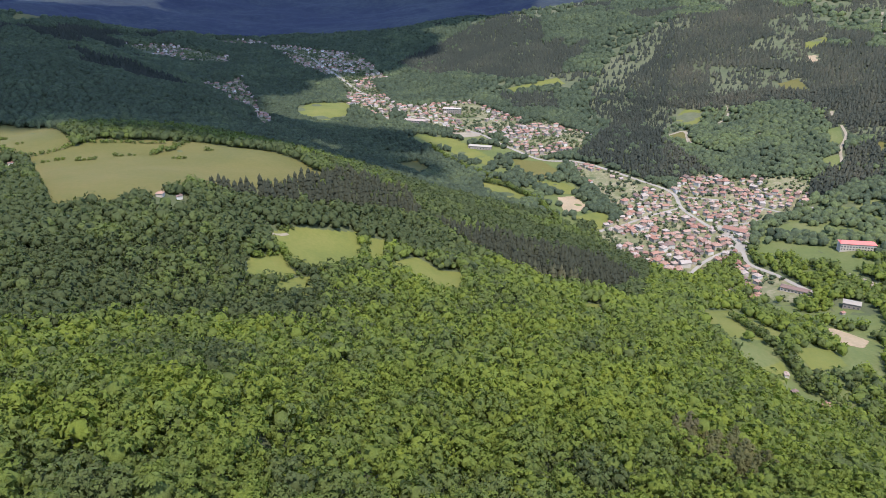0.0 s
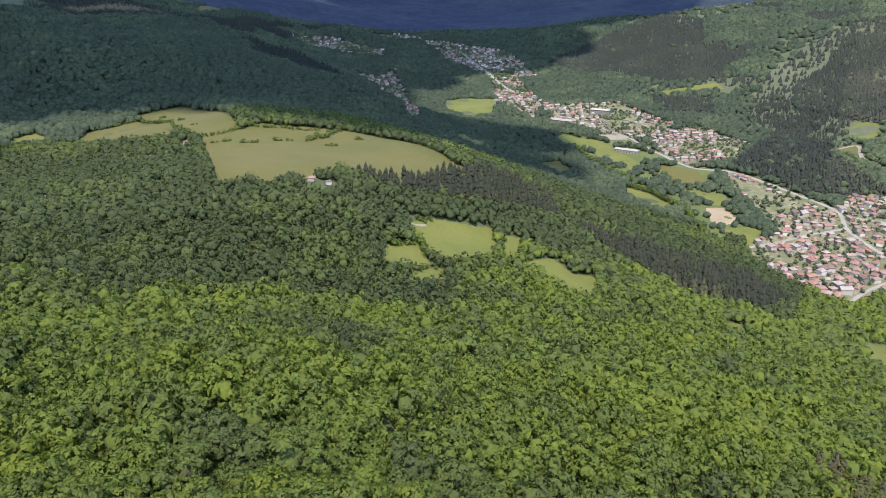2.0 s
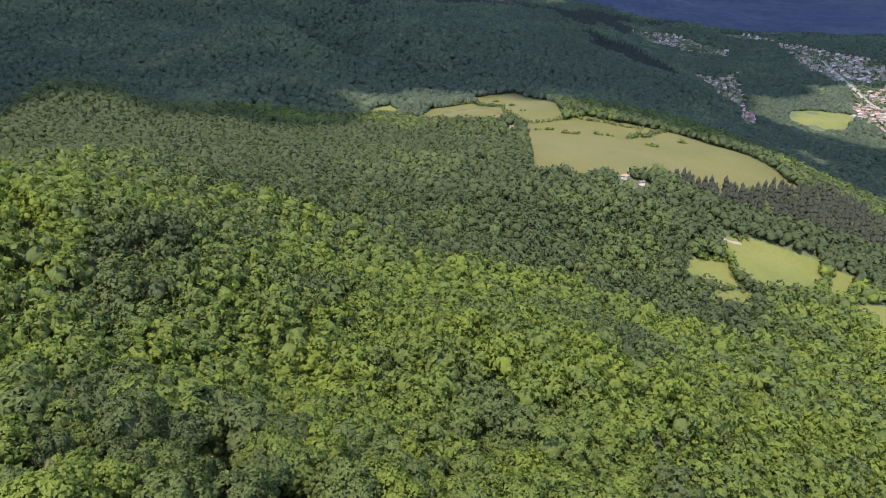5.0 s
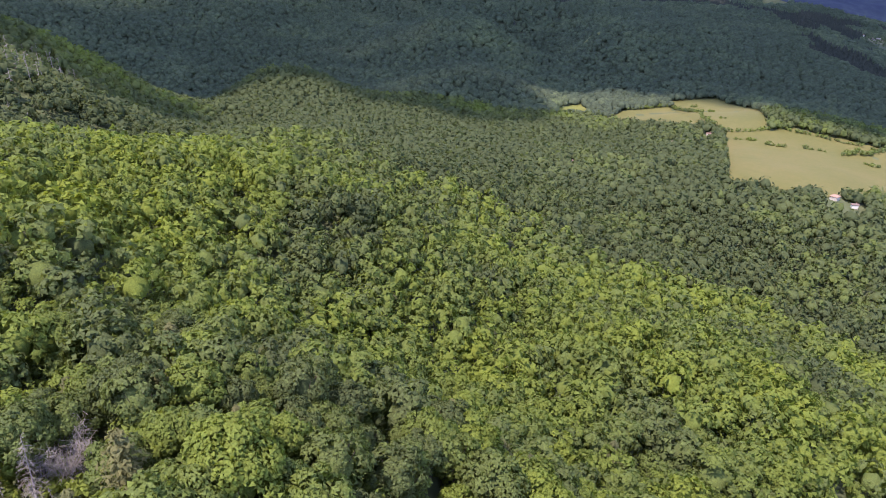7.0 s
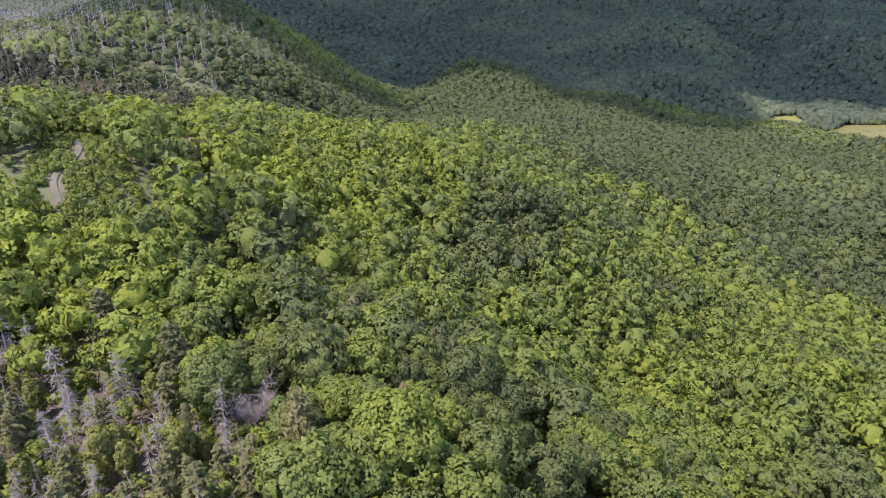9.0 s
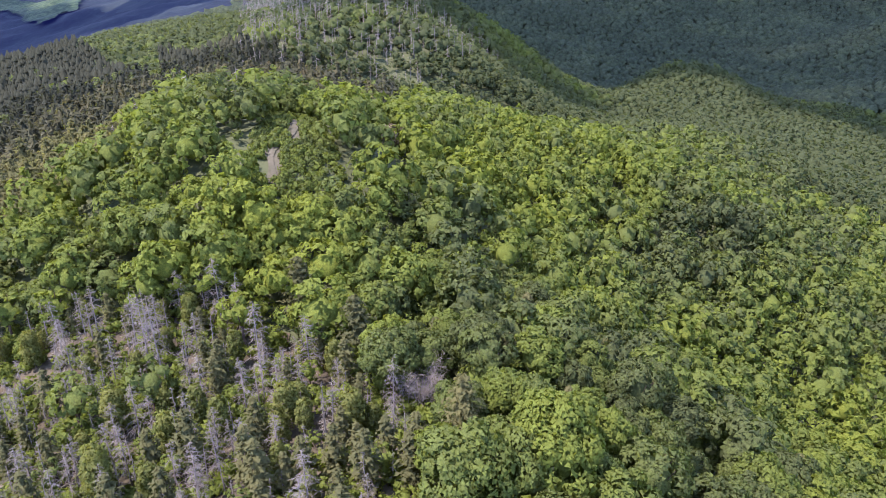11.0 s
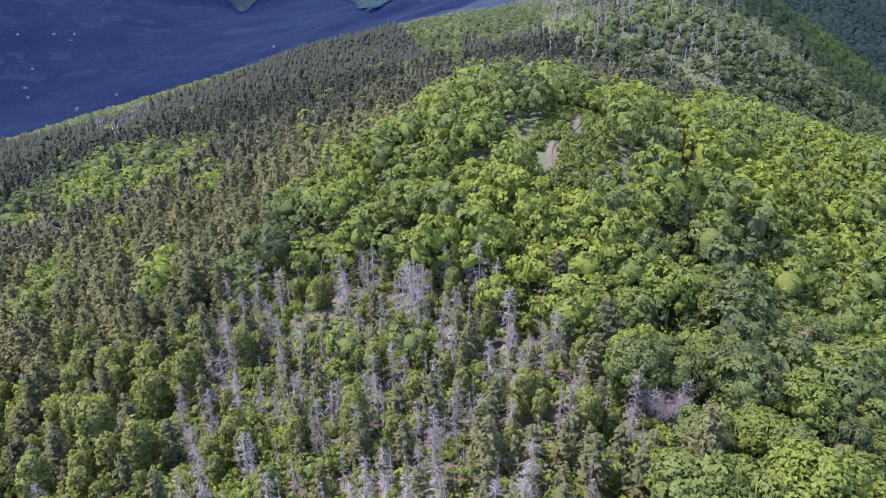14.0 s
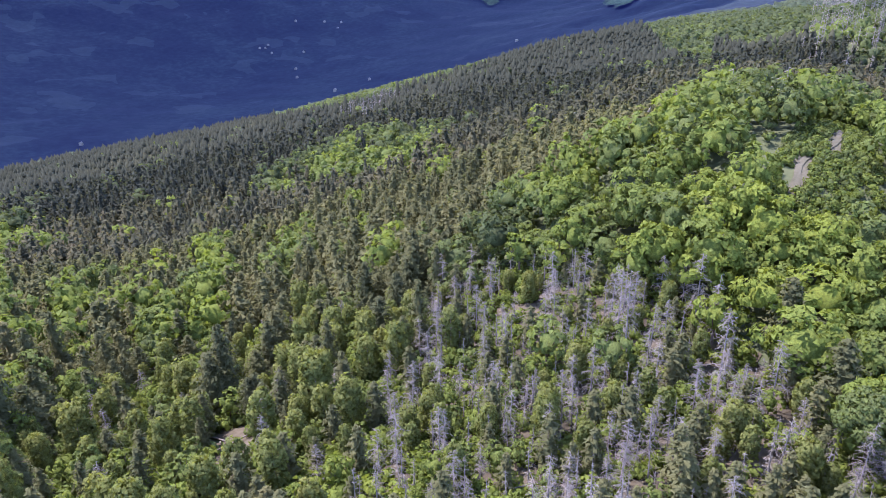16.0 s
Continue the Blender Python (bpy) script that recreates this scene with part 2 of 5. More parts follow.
def height(x, y):
    x, y = np.asarray(x, float), np.asarray(y, float)
    z = np.full(x.shape, LAND_W[-1])
    for (a, b, _), w in zip(LAND, LAND_W):
        z = z - w * np.sqrt((x - a) ** 2 + (y - b) ** 2 + SOFT * SOFT)
    r = np.hypot(x, y)
    z = z - 3.0 * np.clip((520 - r) / 250, 0, 1)
    rough = np.clip((r - 1000) / 800, 0, 1) * np.clip((z - 60) / 70, 0, 1)
    basin = np.clip((r - 430) / 150, 0, 1) * np.clip((-x - 300) / 150, 0, 1) * np.clip((520 - y) / 150, 0, 1) * np.clip((y + 150) / 150, 0, 1)
    z = z + basin * 16 * (0.6 - np.abs(2 * fbm(x / 180 + 7, y / 180 + 2, 2) - 1) ** 0.8)
    return z + rough * 42 * (fbm(x / 230 + 3, y / 230, 3) - 0.5) + 8.0 * (fbm(x / 95, y / 95, 3) - 0.5) * np.clip((r - 90) / 150, 0, 1)


def inside(x, y, outline):
    """Which points lie in the outline."""
    hit = np.zeros(np.shape(x), bool)
    for (xa, ya), (xb, yb) in zip(outline, outline[1:] + outline[:1]):
        cross = (ya > y) != (yb > y)
        with np.errstate(divide="ignore", invalid="ignore"):
            hit ^= cross & (x < (xb - xa) * (y - ya) / (yb - ya + 1e-12) + xa)
    return hit


def mesh_from(name, verts, faces, mats, index=None, tint=None, smooth=False, normals=None):
    """faces: an (n, k) array of corners; normals: the rounded shading of foliage."""
    me = bpy.data.meshes.new(name)
    n, k = faces.shape
    me.vertices.add(len(verts))
    me.vertices.foreach_set("co", np.ascontiguousarray(verts, np.float32).ravel())
    me.loops.add(n * k)
    me.loops.foreach_set("vertex_index", faces.astype(np.int32).ravel())
    me.polygons.add(n)
    me.polygons.foreach_set("loop_start", np.arange(0, n * k, k, dtype=np.int32))
    for m in mats:
        me.materials.append(m)
    if index is not None:
        me.polygons.foreach_set("material_index", index.astype(np.int32))
    if smooth:
        me.polygons.foreach_set("use_smooth", np.ones(n, bool))
    me.update(calc_edges=True)
    if tint is not None:
        me.attributes.new("tint", "FLOAT", "POINT").data.foreach_set("value", tint.astype(np.float32))
    if normals is not None:
        me.attributes.new("custom_normal", "FLOAT_VECTOR", "POINT").data.foreach_set("vector", np.ascontiguousarray(normals, np.float32).ravel())
    return me


def part(name, bm, mat, parent, label=""):
    me = bpy.data.meshes.new(name)
    bm.to_mesh(me)
    bm.free()
    me.materials.append(mat)
    ob = new(name, me)
    ob.parent = parent
    return tagged(ob, label)


# ================= ground sheet =================
rings = np.concatenate([[0.0], np.geomspace(25, 4850, 190)])
spokes = np.radians(np.arange(0, 360, 1.2))
ns = len(spokes)
gx, gy = -np.outer(rings, np.sin(spokes)), np.outer(rings, np.cos(spokes))
gz = height(gx, gy)
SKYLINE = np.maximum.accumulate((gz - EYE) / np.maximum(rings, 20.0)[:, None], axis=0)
ii, jj = np.meshgrid(np.arange(len(rings) - 1), np.arange(ns), indexing="ij")
quads = np.stack([ii * ns + jj, (ii + 1) * ns + jj, (ii + 1) * ns + (jj + 1) % ns, ii * ns + (jj + 1) % ns], -1).reshape(-1, 4)
ground = new("ground", mesh_from("ground", np.stack([gx, gy, gz], -1).reshape(-1, 3), quads, [FOREST_FLOOR, HILL_GRASS], index=(rings[ii.ravel()] > 1150).astype(int), smooth=True))
tagged(ground, "hilly ground of leaf litter and rough grass under the forest", "ground", kind="structure")

# ================= fields, yards and roads lying on the ground =================
OPEN = []          # outlines where no forest grows


def drape(name, outline, mat, label, category="field", lift=0.35, step=None):
    OPEN.append(outline)
    xs, ys = [p[0] for p in outline], [p[1] for p in outline]
    size = max(max(xs) - min(xs), max(ys) - min(ys))
    step = step or size / 40
    nx, ny = int((max(xs) - min(xs)) / step) + 3, int((max(ys) - min(ys)) / step) + 3
    x, y = np.meshgrid(min(xs) - step + np.arange(nx + 1) * step, min(ys) - step + np.arange(ny + 1) * step, indexing="ij")
    x = x + (value_noise(x * 0.07 + 3, y * 0.07) - 0.5) * step * 1.2
    y = y + (value_noise(x * 0.07, y * 0.07 + 8) - 0.5) * step * 1.2
    i, j = np.meshgrid(np.arange(nx), np.arange(ny), indexing="ij")
    f = np.stack([i * (ny + 1) + j, (i + 1) * (ny + 1) + j, (i + 1) * (ny + 1) + j + 1, i * (ny + 1) + j + 1], -1).reshape(-1, 4)
    px, py = x.ravel(), y.ravel()
    keep = inside(px[f].mean(1), py[f].mean(1), outline)
    used, back = np.unique(f[keep], return_inverse=True)
    verts = np.stack([px[used], py[used], height(px[used], py[used]) + lift], -1)
    ob = new(name, mesh_from(name, verts, back.reshape(-1, 4), [mat], smooth=True))
    return tagged(ob, label, category, kind="structure")


def strip(name, line, width, mat, label, category="road", lift=0.55):
    pts = [Vector(p) for p in line]
    fine = []
    for k in range(len(pts) - 1):
        p0, p1, p2, p3 = pts[max(k - 1, 0)], pts[k], pts[k + 1], pts[min(k + 2, len(pts) - 1)]
        n = max(2, int((p2 - p1).length / 8))
        for s in range(n):
            u = s / n
            fine.append(0.5 * ((2 * p1) + (p2 - p0) * u + (2 * p0 - 5 * p1 + 4 * p2 - p3) * u * u + (3 * p1 - p0 - 3 * p2 + p3) * u ** 3))
    fine.append(pts[-1])
    a = np.array([(p.x, p.y) for p in fine])
    d = np.gradient(a, axis=0)
    d /= np.linalg.norm(d, axis=1)[:, None] + 1e-9
    side = np.stack([-d[:, 1], d[:, 0]], -1)
    cols = [a + side * width * k for k in (-0.5, 0.0, 0.5)]
    v = np.stack(cols, 1).reshape(-1, 2)
    i = np.arange(len(a) - 1)
    f = np.concatenate([np.stack([i * 3 + k, i * 3 + k + 1, i * 3 + k + 4, i * 3 + k + 3], -1) for k in (0, 1)])
    ob = new(name, mesh_from(name, np.column_stack([v, height(v[:, 0], v[:, 1]) + lift]), f, [mat], smooth=True))
    ROADS.append((a, width))
    return tagged(ob, label, category, kind="structure")


ROADS = []
drape("hay_field", [(-327, 541), (-272, 461), (-221, 477), (-193, 542), (-140, 586), (-107, 652), (-168, 696), (-237, 721), (-261, 714), (-283, 702), (-344, 686), (-357, 657), (-373, 619)], HAY, "large dry tan hay meadow on the shoulder of the hill")
drape("hay_field", [(-544, 617), (-567, 696), (-532, 742), (-424, 654), (-415, 631), (-488, 635)], HAY, "pale yellow mown meadow between hedges")
drape("hay_field", [(-553, 766), (-507, 811), (-432, 776), (-342, 644), (-374, 615), (-423, 649), (-497, 715)], HAY, "tan meadow with a hedge along its edge")
drape("meadow", [(-620, 630), (-632, 691), (-586, 665), (-593, 610)], GRASS, "small bright green meadow among trees")
drape("meadow", [(-133, 498), (-120, 524), (-69, 552), (-63, 491), (-90, 453), (-115, 457)], GRASS, "yellow-green hay meadow enclosed by hedges")
drape("meadow", [(-65, 547), (-49, 552), (-46, 504), (-59, 495)], GRASS, "narrow green meadow behind a hedge")
drape("meadow", [(-137, 445), (-121, 469), (-103, 444), (-110, 419), (-126, 408)], GRASS, "small green meadow enclosed by bushes")
drape("meadow", [(-45, 506), (-21, 532), (-4, 512), (17, 514), (18, 460), (-4, 456), (-23, 480)], GRASS, "curved green clearing in the forest")
drape("meadow", [(-115, 420), (-93, 447), (-84, 415), (-106, 392)], GRASS, "narrow green clearing below the hedge")
drape("meadow", [(-296, 1437), (-264, 1488), (-193, 1495), (-180, 1339), (-221, 1284), (-275, 1349)], GRASS, "bright green pasture on the valley floor")
drape("hay_field", [(-87, 1030), (-38, 1095), (-15, 1054), (-35, 981)], HAY, "tan field on the valley floor")
drape("meadow", [(58, 1000), (85, 1023), (125, 927), (124, 889), (89, 880), (58, 943)], GRASS, "pale green field strips on the valley floor")
drape("ploughed_field", [(161, 928), (186, 936), (199, 884), (159, 850)], SOIL, "brown ploughed field in the valley")
drape("meadow", [(166, 846), (209, 875), (228, 859), (195, 809)], GRASS, "green pasture beside the village")
drape("meadow", [(-52, 1253), (20, 1241), (92, 1111), (72, 1092), (-21, 1204)], GRASS, "long green meadow along the valley")
drape("meadow", [(220, 535), (270, 572), (270, 522), (281, 490), (262, 471), (208, 471)], GRASS, "green clearing with bushes on the lower slope")
drape("meadow", [(267, 463), (307, 476), (304, 447), (268, 430)], GRASS, "green pasture on the lower slope")
drape("meadow", [(221, 420), (247, 438), (246, 419), (218, 387)], GRASS, "green pasture with small sheds")
drape("hay_field", [(387, 1203), (431, 1223), (420, 1112), (400, 1150)], HAY, "tan clearing beside a hill track")
drape("meadow", [(446, 1322), (475, 1357), (502, 1340), (487, 1274), (442, 1237)], GRASS, "green clearing on the pine hill")
drape("meadow", [(156, 1606), (272, 1650), (284, 1602), (159, 1572)], GRASS, "light green strip meadow on the far hillside")
drape("meadow", [(623, 1116), (653, 1124), (628, 1064), (598, 1046)], ROUGH, "green meadow strip on the far hillside")
drape("meadow", [(576, 1024), (604, 1023), (581, 976), (565, 1000)], ROUGH, "small green meadow beside a hill track")
drape("hay_field", [(675, 1410), (720, 1417), (699, 1326), (666, 1355)], HAY, "pale scrubby clearing high on the pine hill")
drape("meadow", [(816, 1618), (890, 1664), (870, 1609), (809, 1576)], GRASS, "narrow green meadow between pine stands")
drape("hay_field", [(667, 1046), (677, 1035), (660, 994), (651, 1005)], HAY, "tan meadow beside the brown pines")
drape("bare_slope", [(797, 1563), (817, 1535), (781, 1469), (771, 1493)], SOIL, "bare reddish earth slide on the pine hill")
drape("ploughed_field", [(337, 543), (345, 538), (363, 515), (347, 496), (319, 498)], SOIL, "brown ploughed strip beside the lower houses")
drape("meadow", [(107, 484), (122, 489), (121, 457), (107, 449)], GRASS, "small grassy clearing in the forest slope")
drape("bare_lot", [(291, 655), (318, 670), (307, 644), (288, 634)], DIRT, "pale bare lot below the village", "lot")
drape("hay_field", [(115, 1113), (163, 1091), (190, 1035), (153, 1015), (123, 1053)], HAY, "beige mown field beside the main road")
drape("meadow", [(135, 1013), (183, 993), (212, 944), (167, 944)], GRASS, "green field strip beside the village")
drape("meadow", [(-865, 940), (-854, 1019), (-797, 939), (-798, 868)], GRASS, "green clearing on the shaded hill")
drape("hay_field", [(-1213, 2094), (-1179, 2176), (-1126, 2072), (-1150, 1977)], HAY, "pale field high on the far slope")
TRAIL_OPEN = [(-146, -34), (-170, -34), (-199, -32), (-207, -24), (-180, -14), (-157, -10), (-141, -21)]
TOWN = [
    ([(191, 808), (238, 869), (346, 975), (386, 1020), (424, 986), (543, 977), (496, 898), (399, 839), (358, 755), (278, 696), (243, 685), (194, 756)], 8.6), ([(335, 728), (359, 709), (380, 639), (369, 617), (313, 619)], 9), ([(199, 1090), (224, 1076), (307, 984), (329, 944), (241, 852), (214, 978)], 9), ([(106, 1291), (197, 1339), (269, 1210), (235, 1135), (164, 1099), (116, 1173)], 10),
]
FAR_TOWN = [
    ([(-95, 1466), (62, 1521), (165, 1347), (121, 1227), (21, 1282), (-66, 1352)], 11), ([(-253, 1774), (-202, 1834), (-96, 1495), (-99, 1343), (-186, 1438)], 10.5), ([(-535, 2226), (-425, 2191), (-222, 2042), (-125, 1763), (-232, 1715), (-394, 1929)], 12.5), ([(-710, 2290), (-610, 2340), (-519, 2230), (-658, 2190)], 13), ([(-875, 2015), (-807, 2124), (-583, 2017), (-558, 1868), (-760, 1870)], 12.5), ([(-505, 1476), (-477, 1717), (-265, 1122), (-255, 1006), (-424, 1388)], 13),
]
for outline, _ in TOWN + FAR_TOWN:
    drape("village_ground", outline, YARDS, "yards and gardens between the village houses", "yard", 0.3)
strip("road", [(499, 881), (458, 872), (403, 848), (353, 831), (339, 854), (326, 895), (329, 944), (293, 993), (224, 1076), (164, 1099), (116, 1173), (72, 1256), (0, 1349), (-68, 1397), (-108, 1490), (-181, 1619), (-235, 1744), (-339, 1968), (-450, 2141), (-646, 2470)], 5.5, ASPHALT, "pale asphalt main road through the valley village")
strip("road", [(353, 831), (358, 771), (350, 726), (364, 692), (380, 639)], 5, ASPHALT, "pale asphalt street leading out of the village")
drape("plaza", [(352, 840), (376, 836), (371, 769), (352, 756), (350, 805)], ASPHALT, "paved square in the village", "square", 0.45)
drape("bare_lot", [(20, 1278), (73, 1272), (71, 1243), (20, 1241)], DIRT, "bare sandy lot beside the main road", "lot", 0.45)
strip("road", [(191, 805), (230, 837), (277, 872), (326, 895)], 4, ASPHALT, "village street between gardens")
strip("road", [(271, 695), (291, 722), (324, 752), (358, 771)], 4, ASPHALT, "village street between red-roofed houses")
strip("road", [(337, 932), (392, 918), (437, 893), (458, 872)], 4, ASPHALT, "side street under the pine hill")
strip("road", [(-187, 1310), (-152, 1334), (-99, 1343), (-68, 1389)], 6, ASPHALT, "lane past the green pasture")
MIXED = [[(208, 549), (350, 718), (365, 609), (414, 573), (302, 396), (250, 366), (224, 391), (214, 443)], [(-84, 1265), (72, 1256), (197, 1077), (199, 827), (137, 800), (117, 926), (17, 1094)], [(497, 877), (613, 915), (476, 680), (422, 654), (393, 666), (359, 739), (398, 819)]]
for outline in MIXED:
    drape("pasture", outline, ROUGH, "rough green pasture with scattered trees and bushes", "pasture", 0.2)
    OPEN.pop()
strip("track", [(-156, 507), (-140, 510), (-130, 498), (-121, 508)], 3, DIRT, "pale dirt track to the green meadow", "track")
strip("track", [(544, 1329), (531, 1280), (509, 1244), (495, 1236)], 4, DIRT, "pale dirt track up the pine hill", "track")
strip("track", [(384, 1195), (432, 1222), (418, 1149), (427, 1109), (445, 1085)], 6, DIRT, "pale dirt track round the hill clearing", "track")
strip("track", [(428, 666), (446, 627)], 8, DIRT, "bare earth track beside the long building", "track")
strip("track", [(638, 1184), (659, 1173), (674, 1194)], 5, DIRT, "pale dirt track bend on the far hill", "track")
strip("track", [(656, 1127), (641, 1082), (614, 1043), (594, 999)], 4, DIRT, "pale dirt track through the hill meadows", "track")
strip("track", [(1065, 1757), (1016, 1672), (981, 1593)], 5, DIRT, "pale dirt track high on the far hill", "track")
strip("track", [(-157, -26), (-164, -28), (-169, -28), (-176, -25), (-184, -24), (-194, -26)], 1.4, TRAIL, "bare sandy trail on the ridge", "track")
drape("trail_clearing", TRAIL_OPEN, FOREST_FLOOR, "low grass and scrub round the ridge trail", "clearing", 0.15, 2.0)
drape("trail_clearing", [(-194, -27), (-196, -24), (-184, -23), (-174, -21), (-173, -24), (-184, -26)], TRAIL, "bare sandy patch on the ridge trail", "clearing", 0.3, 1.5)
drape("trail_clearing", [(-170, -30), (-171, -26), (-159, -25), (-158, -28)], TRAIL, "bare sandy patch beside young trees on the ridge", "clearing", 0.3, 1.5)

# ================= clouds that shade the far hills =================


def cloud(lobes, seed, mat):
    """A cumulus of many lobes; the lobes are given by where their shade falls and how wide it is."""
    bm = bmesh.new()
    up = 3000 / TO_SUN.z
    for k, (x, y, r) in enumerate(lobes):
        c = Vector((x, y, 150)) + TO_SUN * up
        made = bmesh.ops.create_icosphere(bm, subdivisions=3, radius=1)
        for v in made["verts"]:
            n = noise.fractal(v.co * 2.2 + Vector((seed + k * 3.7, k, 0)), 0.8, 2.0, 5)
            q = v.co * (1 + 0.2 * n)
            v.co = c + Vector((q.x * r, q.y * r, q.z * r * 0.45))
    me = bpy.data.meshes.new("cloud")
    bm.to_mesh(me)
    bm.free()
    me.materials.append(mat)
    return tagged(new("cloud", me), "white cumulus cloud drifting over the hills", "cloud", group="clouds")


HILL_SHADE = [
    (-560, 1120, 250), (-400, 1050, 180), (-290, 1010, 120), (-180, 1100, 110), (-80, 1130, 80), (-800, 900, 230), (-1000, 1150, 330), (-760, 1400, 260), (-480, 1350, 140), (-480, 920, 120), (-600, 880, 110), (-340, 840, 100), (-240, 830, 85), (-140, 870, 75), (-60, 960, 80),
]
BASIN_SHADE = [
    (-800, 560, 170), (-1050, 650, 300), (-1250, 850, 300), (-860, 250, 110), (-950, 380, 210), (-1050, 150, 230), (-1300, 350, 300), (-740, 130, 90), (-650, 560, 80), (-640, 70, 70), (-650, 180, 60),
]
UPPER_VALLEY_SHADE = [(-900, 2200, 420), (-500, 2350, 380), (-250, 2150, 260), (-100, 2750, 450), (-600, 2950, 450), (-210, 1880, 130), (-1350, 2000, 420), (-1450, 1500, 330), (-620, 1800, 200), (-440, 1580, 150), (-380, 1810, 150)]
WEST_SHADE = [(-1500, -1300, 600), (-2200, -1650, 750), (-2100, -1000, 260), (-1800, -2450, 750), (-950, -1550, 520), (-2900, -2100, 700), (-2000, -500, 330), (-1050, -950, 260), (-600, -1250, 300), (-900, -2600, 700), (-3500, -2500, 500)]
cloud(HILL_SHADE, 1, THIN_CLOUD)
cloud(BASIN_SHADE, 4, VEIL_CLOUD)
cloud(UPPER_VALLEY_SHADE, 2, CLOUD)
cloud(WEST_SHADE, 3, CLOUD)

# ================= hazy mountainsides far off =================


def far_sheet(name, az0, az1, r0, r1, mat, label):
    rr, aa = np.geomspace(r0, r1, 110), np.radians(np.linspace(az0, az1, 190))
    x, y = -np.outer(rr, np.sin(aa)), np.outer(rr, np.cos(aa))
    z = height(x, y) + 1.0 + np.clip((rr - r0) / 120, 0, 1)[:, None] * (5 * value_noise(x / 22, y / 22) + 7 * fbm(x / 70, y / 70, 2))
    i, j = np.meshgrid(np.arange(len(rr) - 1), np.arange(len(aa) - 1), indexing="ij")
    n = len(aa)
    f = np.stack([i * n + j, (i + 1) * n + j, (i + 1) * n + j + 1, i * n + j + 1], -1).reshape(-1, 4)
    return tagged(new(name, mesh_from(name, np.stack([x, y, z], -1).reshape(-1, 3), f, [mat], smooth=True)), label, "mountain", kind="structure")


def hazy(name, stops, meadow, haze_glow, strength, fields=0.6):
    """Far forest with small meadows; its blue haze is painted as surface glow."""
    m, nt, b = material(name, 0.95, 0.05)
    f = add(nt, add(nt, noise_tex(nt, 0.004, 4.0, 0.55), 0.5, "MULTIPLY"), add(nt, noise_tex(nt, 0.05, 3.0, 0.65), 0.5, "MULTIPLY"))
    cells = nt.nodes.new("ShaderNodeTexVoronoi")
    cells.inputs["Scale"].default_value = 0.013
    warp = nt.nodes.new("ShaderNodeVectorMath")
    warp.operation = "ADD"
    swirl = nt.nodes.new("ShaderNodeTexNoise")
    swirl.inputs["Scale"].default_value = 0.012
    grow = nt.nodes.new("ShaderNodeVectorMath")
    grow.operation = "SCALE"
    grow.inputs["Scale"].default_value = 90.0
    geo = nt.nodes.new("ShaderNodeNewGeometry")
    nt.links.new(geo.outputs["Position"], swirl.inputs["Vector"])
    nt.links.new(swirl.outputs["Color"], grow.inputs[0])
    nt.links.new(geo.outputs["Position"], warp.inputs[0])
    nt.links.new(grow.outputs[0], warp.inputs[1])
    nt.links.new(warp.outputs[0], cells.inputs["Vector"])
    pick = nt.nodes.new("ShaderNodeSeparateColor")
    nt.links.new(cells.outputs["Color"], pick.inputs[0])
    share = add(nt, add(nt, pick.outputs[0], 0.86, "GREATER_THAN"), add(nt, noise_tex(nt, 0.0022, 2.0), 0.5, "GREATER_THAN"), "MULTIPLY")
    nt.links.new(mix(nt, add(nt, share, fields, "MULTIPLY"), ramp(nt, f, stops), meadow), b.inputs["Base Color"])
    b.inputs["Emission Color"].default_value = (*haze_glow, 1)
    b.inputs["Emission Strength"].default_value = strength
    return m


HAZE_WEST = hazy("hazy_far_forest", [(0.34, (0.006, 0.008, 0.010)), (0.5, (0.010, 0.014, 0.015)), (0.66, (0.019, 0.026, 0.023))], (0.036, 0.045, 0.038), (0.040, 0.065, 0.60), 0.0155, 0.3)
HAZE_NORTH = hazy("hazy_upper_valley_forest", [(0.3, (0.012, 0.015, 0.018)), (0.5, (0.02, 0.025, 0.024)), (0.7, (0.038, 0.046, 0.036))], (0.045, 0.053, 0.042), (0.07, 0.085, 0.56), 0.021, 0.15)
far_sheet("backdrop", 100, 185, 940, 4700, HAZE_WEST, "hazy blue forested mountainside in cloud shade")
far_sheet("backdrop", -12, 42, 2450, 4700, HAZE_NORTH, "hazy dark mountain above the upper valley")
# sunlit look painted in lighter colour and glow, outlined to fit the camera's view
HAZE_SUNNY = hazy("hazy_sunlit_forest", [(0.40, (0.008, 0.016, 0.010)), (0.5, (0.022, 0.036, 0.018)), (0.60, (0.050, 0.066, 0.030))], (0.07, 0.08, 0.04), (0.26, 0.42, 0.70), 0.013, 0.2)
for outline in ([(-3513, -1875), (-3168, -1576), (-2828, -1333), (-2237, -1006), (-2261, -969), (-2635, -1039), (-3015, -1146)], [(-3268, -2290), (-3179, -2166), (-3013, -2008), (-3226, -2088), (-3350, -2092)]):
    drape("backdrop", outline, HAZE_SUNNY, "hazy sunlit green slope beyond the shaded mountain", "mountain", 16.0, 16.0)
# ================= trees =================


def unit(v):
    return v / (np.linalg.norm(v, axis=-1, keepdims=True) + 1e-9)


